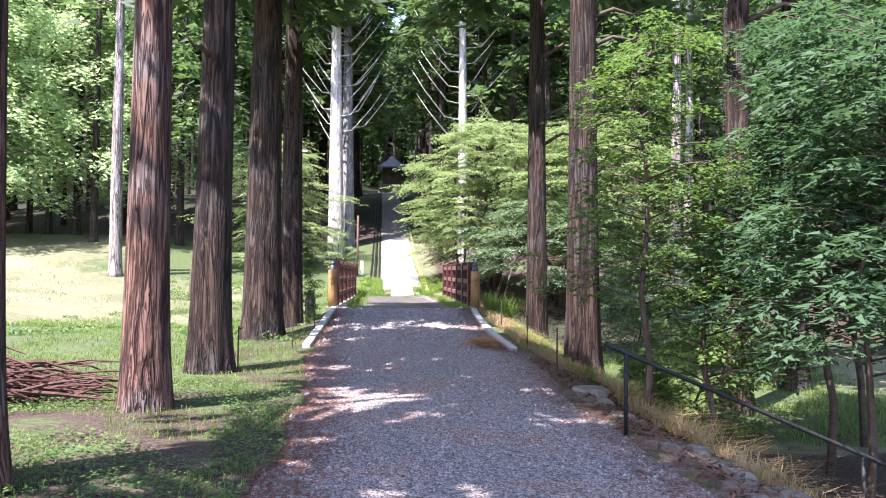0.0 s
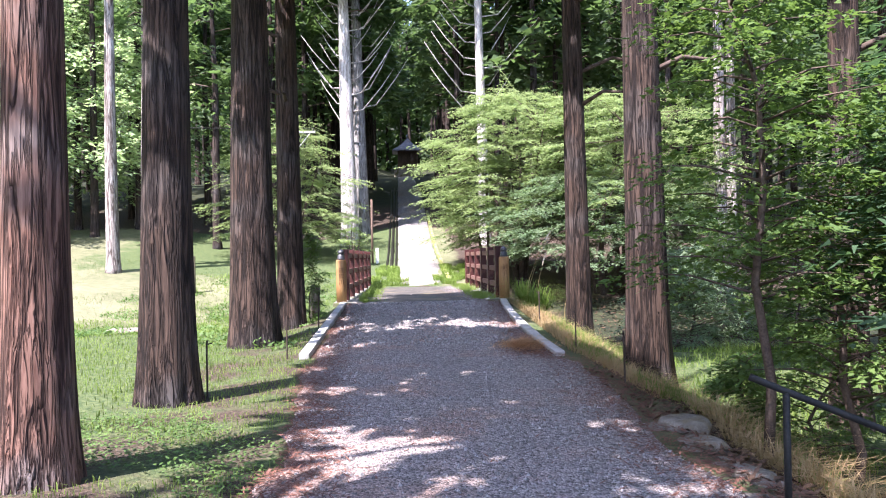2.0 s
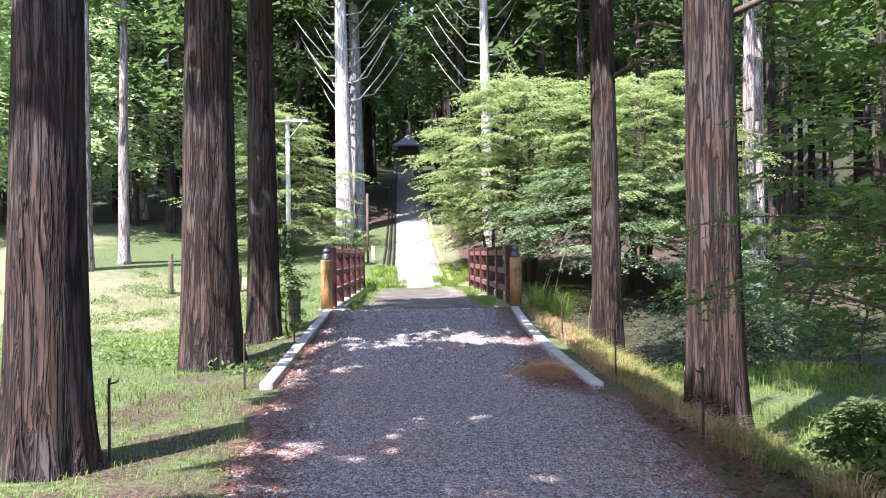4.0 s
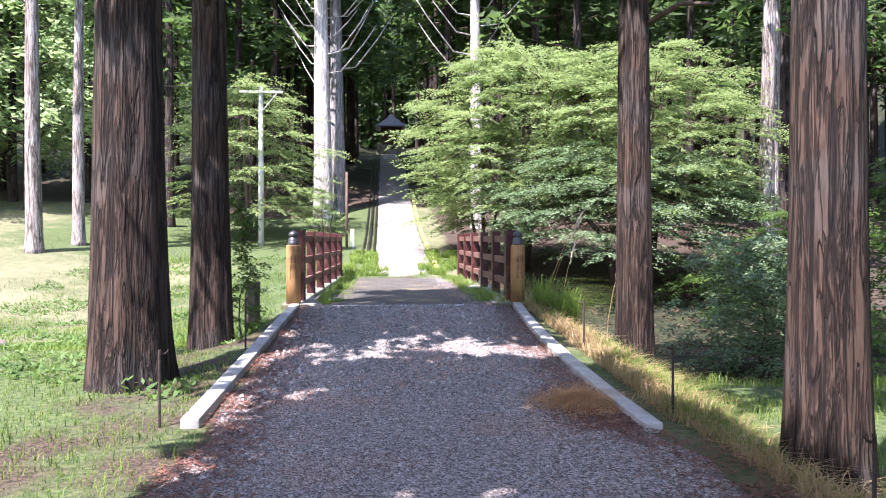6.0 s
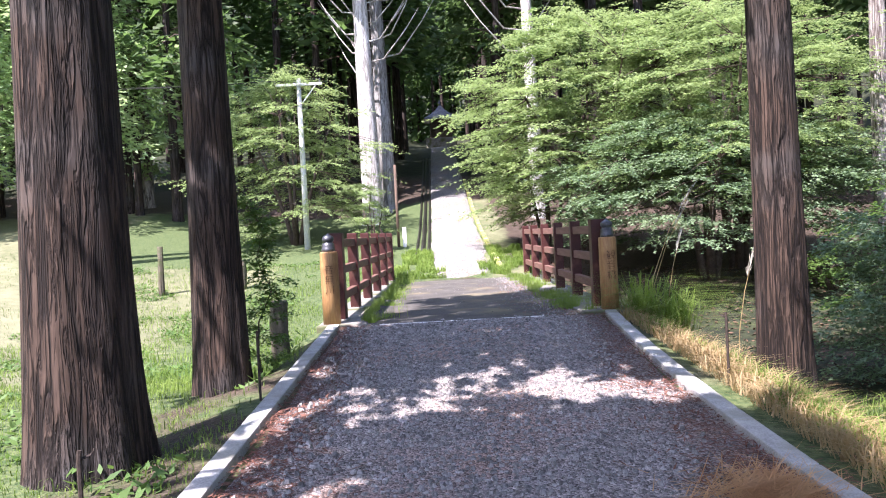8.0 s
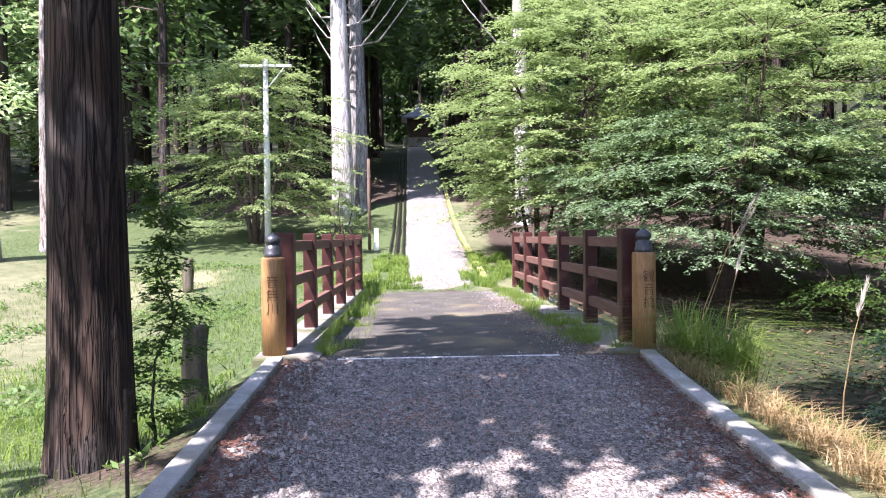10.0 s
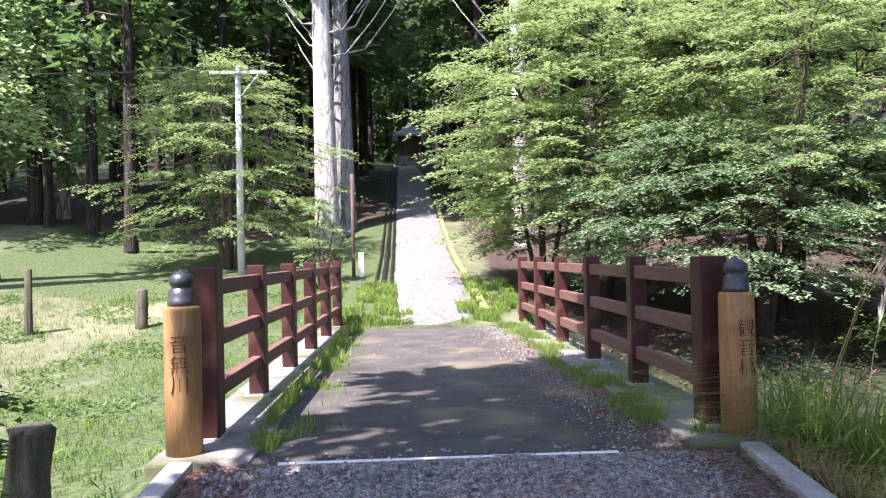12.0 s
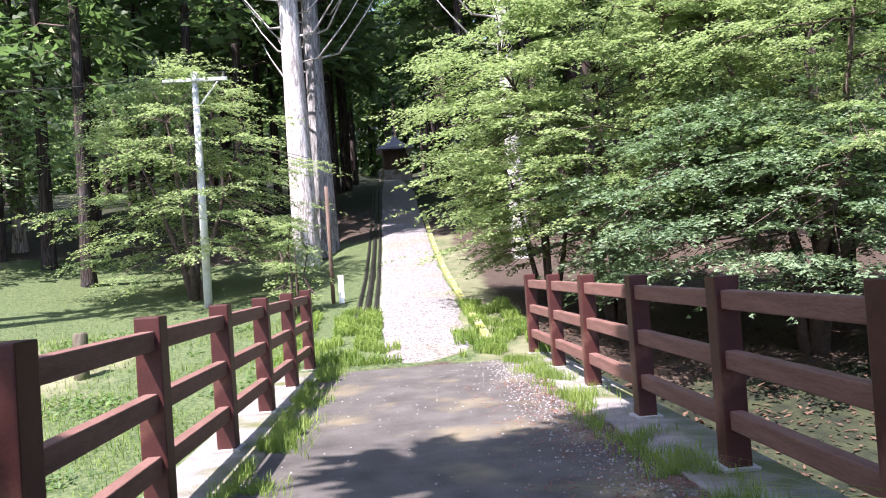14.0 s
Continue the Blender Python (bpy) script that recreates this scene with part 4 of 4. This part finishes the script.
# handrail that leads down the stone steps
handrail = tagged(new("handrail"), "black metal pipe handrail descending beside stone steps", "handrail")
handrail.location = (2.0, 6.35, land(2.0, 6.35))
hz = 0.0 - handrail.location.z
mesh_object("pipe", *tube([(-0.14, 0.03, 0.78 + hz), (-0.05, 0.0, 0.74 + hz), (2.1, -0.15, -0.16 + hz), (4.4, -0.35, -1.1 + hz)], [0.019] * 4, 10), M_IRON, handrail, True)
for dx, dz in ((0.03, 0.71), (2.0, -0.12)):
    foot = land(2.0 + dx, 6.35) - handrail.location.z - 0.03
    mesh_object("support", *tube([(dx, -0.004 - dx * 0.07, foot), (dx, -0.004 - dx * 0.07, dz + hz - 0.0)], [0.018, 0.018], 10), M_IRON, handrail, True)
    mesh_object("flange", *lathe([(0.07, 0), (0.07, 0.012), (0.03, 0.02)], 14), M_OLDCONC, handrail).location = (dx, -0.004 - dx * 0.07, foot + 0.03)


def stone(at, size, seed, squash=0.6, label="mossy rounded stone at the path's edge", mat=None):
    bm = bmesh.new()
    bmesh.ops.create_icosphere(bm, subdivisions=3, radius=1)
    for v in bm.verts:
        n = noise.noise(v.co * 1.1 + Vector((seed * 7.3, 0, 0)))
        v.co *= 1 + 0.35 * n
        v.co.z = max(-0.8, min(0.75, v.co.z)) * squash
    ob = from_bmesh("edge_stone", bm, mat or M_STONE, smooth=True)
    ob.matrix_basis = pose(*at, 0, 0, seed * 53 % 360) @ Matrix.Diagonal((size, size * 0.75, size, 1))
    return tagged(ob, label, "stone", group="stones edging the bank")


g = random.Random(8)
for k in range(26):
    y = 3.2 + k * 0.22
    x = 2.2 + 0.12 * math.sin(k * 1.7) + (0.2 if k % 3 == 0 else 0)
    stone((x, y, land(x, y) - 0.05), g.uniform(0.1, 0.22), k + 3, 0.55)
for k in range(22):
    x, y = 2.5 + (k % 6) * 0.34 + g.uniform(-0.1, 0.1), 5.3 + (k // 6) * 0.33 + g.uniform(-0.1, 0.1)
    stone((x, y, land(x, y) - 0.02), g.uniform(0.13, 0.24), k + 60, label="rough stone of the steps down the bank")
stone((2.35, 8.75, land(2.35, 8.75) - 0.02), 0.26, 99)
stone((-5.2, 17.9, land(-5.2, 17.9)), 0.45, 98, 0.4, "low brown boulder in the meadow grass")

pile = tagged(new("brush_pile"), "pile of dry reddish cut branches on the grass", "branches")
pile.location = (-3.75, 8.15, land(-3.75, 8.15))
g = random.Random(12)
for k in range(280):
    a = g.gauss(0.1, 0.4)
    d = Vector((math.cos(a), math.sin(a), g.gauss(0, 0.08)))
    L = g.uniform(0.3, 1.0)
    c = Vector((g.gauss(0, 0.42), g.gauss(0, 0.3), 0.02 + abs(g.gauss(0, 0.14))))
    s = g.uniform(0.006, 0.022)
    bend = Vector((0, g.gauss(0, 0.06), g.gauss(0.03, 0.05)))
    mesh_object("branch", *tube([c - d * L / 2, c + bend, c + d * L / 2], [s, s * 0.9, s * 0.4], 5), M_STICK, pile)

# small temple hall at the top of the road
temple = tagged(new("temple_hall"), "small timber temple hall with a grey hipped roof", "temple")
temple.location = (1.1, 92, land(1.1, 92) + 0.3)
temple.scale = (0.75, 0.75, 0.75)
block("platform", (4.2, 4.2, 1.6), (0, 0, -0.1), M_OLDCONC, temple, 0.05)
block("hall", (2.8, 2.8, 2.8), (0, 0, 2.0), M_TIMBER, temple, 0.02)
for px in (-1.4, -0.5, 0.5, 1.4):
    block("pillar", (0.22, 0.22, 2.8), (px, -1.6, 2.0), M_TIMBER, temple, 0.02)
rv, rf = [], []
for k, (w, z) in enumerate(((2.3, 3.3), (2.2, 3.5), (1.5, 3.95), (0.75, 4.6), (0.12, 5.4))):
    rv += [(-w, -w, z), (w, -w, z), (w, w, z), (-w, w, z)]
    if k:
        rf += [((k - 1) * 4 + i, (k - 1) * 4 + (i + 1) % 4, k * 4 + (i + 1) % 4, k * 4 + i) for i in range(4)]
rf += [(3, 2, 1, 0), (16, 17, 18, 19)]
mesh_object("roof", rv, rf, M_ROOF, temple)
mesh_object("finial", *lathe([(0.2, 5.45), (0.12, 5.6), (0.22, 5.8), (0.02, 6.1)], 12), M_ROOF, temple, True)

# ---- ground cover ----
def on_path(x, y):
    a, b = path_edges(y)
    return a < x < b and y < 19.4


def blades(name, spots, label, mat, low, high, width, lean=0.35, bend=0.5):
    g = random.Random(name)
    v, f = [], []
    for x, y, k in spots:
        z = land(x, y) - 0.01
        h, a = g.uniform(low, high) * k, g.uniform(0, 6.283)
        dx, dy = math.cos(a), math.sin(a)
        l = h * abs(g.gauss(lean, 0.25))
        w = width * g.uniform(0.6, 1.3)
        o = len(v)
        v += [(x - dy * w, y + dx * w, z), (x + dy * w, y - dx * w, z), (x + dx * l * 0.4 + dy * w * 0.7, y + dy * l * 0.4 - dx * w * 0.7, z + h * 0.65),
              (x + dx * l * 0.4 - dy * w * 0.7, y + dy * l * 0.4 + dx * w * 0.7, z + h * 0.65), (x + dx * l * (1 + bend), y + dy * l * (1 + bend), z + h * (1 - bend * 0.25))]
        f += [(o, o + 1, o + 2, o + 3), (o + 3, o + 2, o + 4)]
    return tagged(mesh_object(name, v, f, mat), label, "grass", kind="stuff")


g = random.Random(21)
verge, field, edge, dry, tall = [], [], [], [], []
while len(verge) < 34000:
    x, y = g.uniform(-6, -0.7), g.uniform(1.5, 20)
    if not on_path(x, y) and not (x > -1.35 and y > 13) and noise.noise((x * 0.9, y * 0.9, 2)) > -0.12 + (0.1 if y < 9 else -0.15):
        verge.append((x, y, 1))
while len(field) < 24000:
    x, y = g.uniform(-16, -1.4) if g.random() < 0.75 else g.uniform(2.6, 12), 9 + 27 * g.random() ** 1.4
    if x > 0 and (y > 19 or y < 10):
        continue
    if noise.noise((x * 0.35, y * 0.35, 8)) > -0.25:
        field.append((x, y, 1.0 + 0.8 * noise.noise((x, y, 0))))
while len(edge) < 26000:
    y = g.uniform(19.6, 28.2) if g.random() < 0.55 else g.uniform(27.6, 33)
    s = g.random()
    x = (-0.76 + abs(g.gauss(0, 0.13)) * (1 if s < 0.25 else -0.3)) if s < 0.5 else 2.03 - g.gauss(0, 0.12)
    if y > 28.2:
        x = g.uniform(-1.6, 0.35 if y < 30 else 0.05) if s < 0.6 else g.uniform(1.2 if y < 30 else 1.6, 2.6)
    if noise.noise((x * 2.6, y * 1.9, 4)) > -0.02:
        edge.append((x, y, 1))
while len(dry) < 9000:
    y = g.uniform(10, 19.6)
    x = 2.42 + abs(g.gauss(0, 0.5)) + (0.1 if y < 13 else 0)
    dry.append((x, y, 1))
while len(tall) < 900:
    a, r = g.uniform(0, 6.283), abs(g.gauss(0, 0.1))
    cx, cy = g.choice(((2.78, 19.45), (3.0, 19.0), (2.75, 20.0), (3.15, 19.5)))
    tall.append((cx + r * math.cos(a), cy + r * math.sin(a), 1))
blades("verge_grass", verge, "short green grass under the cedars", M_LUSH, 0.02, 0.085, 0.0035)
blades("meadow_grass", field, "sunlit meadow grass", M_GRASS, 0.03, 0.11, 0.005)
blades("edge_grass", [(x, y, k) for x, y, k in edge if y > 28.2], "green grass beside the road", M_LUSH, 0.06, 0.22, 0.009)
while len(dry) < 12500:
    x, y = 2.75 + abs(g.gauss(0, 0.5)), g.uniform(5.5, 10)
    if noise.noise((x * 1.6, y * 1.6, 9)) > -0.05:
        dry.append((x, y, 1.5))
blades("dry_grass", dry, "dry straw-coloured grass along the kerb", M_DRYGRASS, 0.04, 0.24, 0.0045, 0.75, 0.9)
blades("mixed_grass", [(x + 0.2 * g.random(), y, 1) for x, y, _ in dry if noise.noise((x * 1.3, y * 0.8, 3)) > 0.12], "green grass among dry stalks along the kerb", M_LUSH, 0.08, 0.24, 0.005, 0.6)
bank = []
while len(bank) < 12000:
    x, y = 2.7 + 6 * g.random() ** 1.3, g.uniform(9.6, 18.8)
    k = noise.noise((x * 0.9, y * 0.9, 12))
    if k > -0.15:
        bank.append((x, y, 0.7 + 1.2 * max(0, k)))
slope = []
while len(slope) < 15000:
    x, y = -1.5 - 7 * g.random() ** 1.4, g.uniform(17.5, 34)
    k = noise.noise((x * 0.7, y * 0.7, 15))
    if k > -0.2:
        slope.append((x, y, 0.6 + 1.4 * max(0, k)))
blades("slope_grass", slope, "lush uneven grass on the slope by the bridge", M_LUSH, 0.05, 0.22, 0.006, 0.6, 0.8)
blades("bank_grass", bank, "uneven green grass on the lower bank", M_LUSH, 0.05, 0.26, 0.005, 0.6, 0.8)
blades("tall_grass", tall, "clump of tall arching pampas grass", M_LUSH, 0.35, 1.0, 0.006, 0.7, 1.5)


def deck_blades():
    g = random.Random(31)
    v, f = [], []
    for x, y, k in edge:
        if y > 28.2:
            continue
        z, h, a = 0.44, g.uniform(0.025, 0.17) * (0.6 + 0.8 * max(0, noise.noise((x, y * 1.5, 2)) + 0.4)), g.uniform(0, 6.283)
        dx, dy, w, l = math.cos(a), math.sin(a), 0.005, h * abs(g.gauss(0.5, 0.3))
        o = len(v)
        v += [(x - dy * w, y + dx * w, z), (x + dy * w, y - dx * w, z), (x + dx * l, y + dy * l, z + h)]
        f.append((o, o + 1, o + 2))
    tagged(mesh_object("deck_edge_grass", v, f, M_LUSH), "green grass growing along both deck edges", "grass", kind="stuff")


deck_blades()
for k, (x, y, lx, ly, h) in enumerate(((2.85, 19.5, 0.45, -0.2, 1.5), (2.8, 19.4, 0.6, -0.1, 1.7), (3.0, 19.3, 0.25, 0.1, 1.25), (3.3, 17.8, 0.2, 0.0, 1.2))):
    plume = tagged(new("pampas_plume"), "tall pampas stalk with a pale feathery plume", "grass", group="pampas plumes")
    plume.location = (x, y, land(x, y))
    p = [Vector((lx * s * s, ly * s * s, h * s)) for s in (0, 0.35, 0.7, 1)]
    mesh_object("stalk", *tube(p, [0.006, 0.005, 0.004, 0.002], 5), M_DRYGRASS, plume)
    s = Soup()
    for j in range(70):
        u = g.uniform(0.82, 1.0)
        c = Vector((lx * u * u, ly * u * u, h * u))
        d = Vector((lx * 0.8 + g.gauss(0, 0.12), ly * 0.8 + g.gauss(0, 0.12), 1)).normalized()
        s.leaf(c, d, Vector((g.gauss(0, 1), g.gauss(0, 1), 0)).normalized(), 0.12, 0.006)
    tagged(s.made("plume", M_PLUME, plume), kind="stuff")

weeds = Soup()
g = random.Random(33)
n = 0
while n < 22000:
    x, y = g.uniform(-5, -0.6), g.uniform(1.2, 9.5)
    if on_path(x, y) or noise.noise((x * 0.8 + 5, y * 0.8, 1)) < -0.1:
        continue
    n += 1
    p = Vector((x, y, land(x, y) + g.uniform(0.01, 0.07)))
    a = g.uniform(0, 6.283)
    d = Vector((math.cos(a), math.sin(a), g.uniform(-0.1, 0.5))).normalized()
    weeds.leaf(p, d, d.cross(Vector((g.gauss(0, 0.3), g.gauss(0, 0.3), 1))).normalized(), g.uniform(0.022, 0.05), g.uniform(0.014, 0.028))
n = 0
while n < 9000:
    x, y = g.uniform(-9, -1.5), g.uniform(14, 34)
    if noise.noise((x * 0.6 + 9, y * 0.6, 4)) < 0.12:
        continue
    n += 1
    lift = 0.22 * max(0, noise.noise((x * 1.7, y * 1.7, 6))) + 0.02
    p = Vector((x, y, land(x, y) + g.uniform(0, lift)))
    a = g.uniform(0, 6.283)
    d = Vector((math.cos(a), math.sin(a), g.uniform(-0.1, 0.9))).normalized()
    weeds.leaf(p, d, d.cross(Vector((g.gauss(0, 0.5), g.gauss(0, 0.5), 1))).normalized(), g.uniform(0.06, 0.14), g.uniform(0.03, 0.055))
tagged(weeds.made("ground_weeds", M_WEED), "low leafy weeds under the cedars", "weeds", kind="stuff")

needles = Soup()
n = 0
while n < 32000:
    y = g.uniform(2, 26)
    s = g.random()
    left, right = path_edges(min(y, 19.3))
    if s < 0.42:
        x = left + abs(g.gauss(0, 0.32))
    elif s < 0.84:
        x = right + (0.45 if y < 12.5 else 0.05) * g.random() - abs(g.gauss(0, 0.4))
    elif s < 0.9:
        x, y = g.gauss(1.85, 0.22), g.gauss(13.3, 0.4)
    else:
        x = g.uniform(left, right)
    if y < 19.3 and s > 0.9 and y > 13:
        x = g.choice((left + 0.45 * g.random(), right - 0.75 * g.random()))
    if y > 19.3 and x < 1.0:
        continue
    n += 1
    z = (land(x, y) + 0.03 + g.uniform(0, 0.012)) if y < 19.3 else 0.455
    a = g.uniform(0, 6.283)
    d = Vector((math.cos(a), math.sin(a), g.gauss(0, 0.12))).normalized()
    needles.leaf(Vector((x, y, z)), d, d.cross(Vector((0, 0, 1))).normalized(), g.uniform(0.03, 0.12), g.uniform(0.005, 0.018))
tagged(needles.made("fallen_needles", M_NEEDLE), "reddish fallen cedar needles along the path", "needles", kind="stuff")

flakes = Soup()
for k in range(6000):
    x, y = g.uniform(2.7, 10), g.uniform(18.8, 31)
    p = Vector((x, y, land(x, y) + g.uniform(0.0, 0.04)))
    a = g.uniform(0, 6.283)
    d = Vector((math.cos(a), math.sin(a), g.gauss(0.1, 0.3))).normalized()
    flakes.leaf(p, d, d.cross(Vector((g.gauss(0, 0.4), g.gauss(0, 0.4), 1))).normalized(), g.uniform(0.06, 0.16), g.uniform(0.03, 0.06))
for k in range(3000):
    x, y = 2.15 + abs(g.gauss(0, 1.1)), g.uniform(4, 11.5)
    p = Vector((x, y, land(x, y) + g.uniform(0.0, 0.04)))
    a = g.uniform(0, 6.283)
    d = Vector((math.cos(a), math.sin(a), g.gauss(0.1, 0.3))).normalized()
    flakes.leaf(p, d, d.cross(Vector((g.gauss(0, 0.4), g.gauss(0, 0.4), 1))).normalized(), g.uniform(0.04, 0.11), g.uniform(0.02, 0.045))
tagged(flakes.made("leaf_litter", M_FLAKE), "brown fallen leaves on the shaded banks", "leaves", kind="stuff")

straw = Soup()
for k in range(1500):
    a, r = g.uniform(0, 6.283), min(1.3, abs(g.gauss(0, 0.5)))
    x, y = 1.78 + 0.45 * r * math.cos(a), 13.45 + 0.5 * r * math.sin(a)
    p = Vector((x, y, land(x, y) + 0.035 + 0.10 * max(0, 1 - r) * g.random()))
    w = g.gauss(0.5, 0.8)
    d = Vector((math.cos(w), math.sin(w), g.gauss(0.05, 0.2))).normalized()
    straw.leaf(p - d * 0.12, d, d.cross(Vector((0, 0, 1))).normalized(), g.uniform(0.16, 0.42), 0.007)
tagged(straw.made("straw_heap", M_STRAW), "low heap of orange dry cut grass on the gravel", "dry grass", kind="stuff")

pebbles = Soup()
n = 0
while n < 12000:
    y = 2.5 + 17 * g.random()
    left, right = path_edges(y)
    x = g.uniform(left + 0.05, right - 0.05)
    u = (x - left) / (right - left)
    e = min(u, 1 - u) * 2
    z = land(x, y) + 0.02 + 0.02 * clamp01(e * 2)
    s = g.uniform(0.006, 0.017) * (1.5 if g.random() < 0.04 else 1)
    n += 1
    t = g.uniform(0, 6.283)
    pts = [(x + s * 1.2 * math.cos(t + k * 1.571) * g.uniform(0.7, 1.1), y + s * 1.2 * math.sin(t + k * 1.571) * g.uniform(0.7, 1.1), z - 0.003) for k in range(4)]
    top_a = (x + g.uniform(-s, s) * 0.4, y + g.uniform(-s, s) * 0.4, z + s * g.uniform(0.5, 1.0))
    pebbles.add((pts + [top_a], [(0, 1, 4), (1, 2, 4), (2, 3, 4), (3, 0, 4)]))
for k in range(6500):
    y = 19.17 - 5.5 * g.random() ** 1.5
    x = 0.35 + g.gauss(0, 0.75)
    left, right = path_edges(y)
    if not left + 0.15 < x < right - 0.3:
        continue
    s = g.uniform(0.01, 0.024)
    t = g.uniform(0, 6.283)
    z = land(x, y) + 0.036
    ring = [(x + s * 1.2 * math.cos(t + j * 1.257) * g.uniform(0.7, 1.2), y + s * 1.2 * math.sin(t + j * 1.257) * g.uniform(0.7, 1.2)) for j in range(5)]
    cap = z + s * g.uniform(0.5, 1.0)
    pebbles.add(([(a, b, z - 0.005) for a, b in ring] + [(x + (a - x) * 0.55, y + (b - y) * 0.55, cap + g.uniform(-0.25, 0.25) * s) for a, b in ring], [(j, (j + 1) % 5, 5 + (j + 1) % 5, 5 + j) for j in range(5)] + [(5, 6, 7, 8, 9)]))
for k in range(3200):
    y = 19.35 + 8.6 * g.random()
    x = 1.95 - abs(g.gauss(0, 0.28)) if g.random() < 0.92 else g.uniform(-0.7, 1.9)
    s = g.uniform(0.005, 0.014)
    t = g.uniform(0, 6.283)
    pts = [(x + s * 1.2 * math.cos(t + j * 1.571), y + s * 1.2 * math.sin(t + j * 1.571), 0.448) for j in range(4)]
    pebbles.add((pts + [(x, y, 0.45 + s * 0.8)], [(0, 1, 4), (1, 2, 4), (2, 3, 4), (3, 0, 4)]))
tagged(pebbles.made("loose_gravel", M_PEBBLE), "loose grey gravel stones on the path", "gravel", kind="stuff")
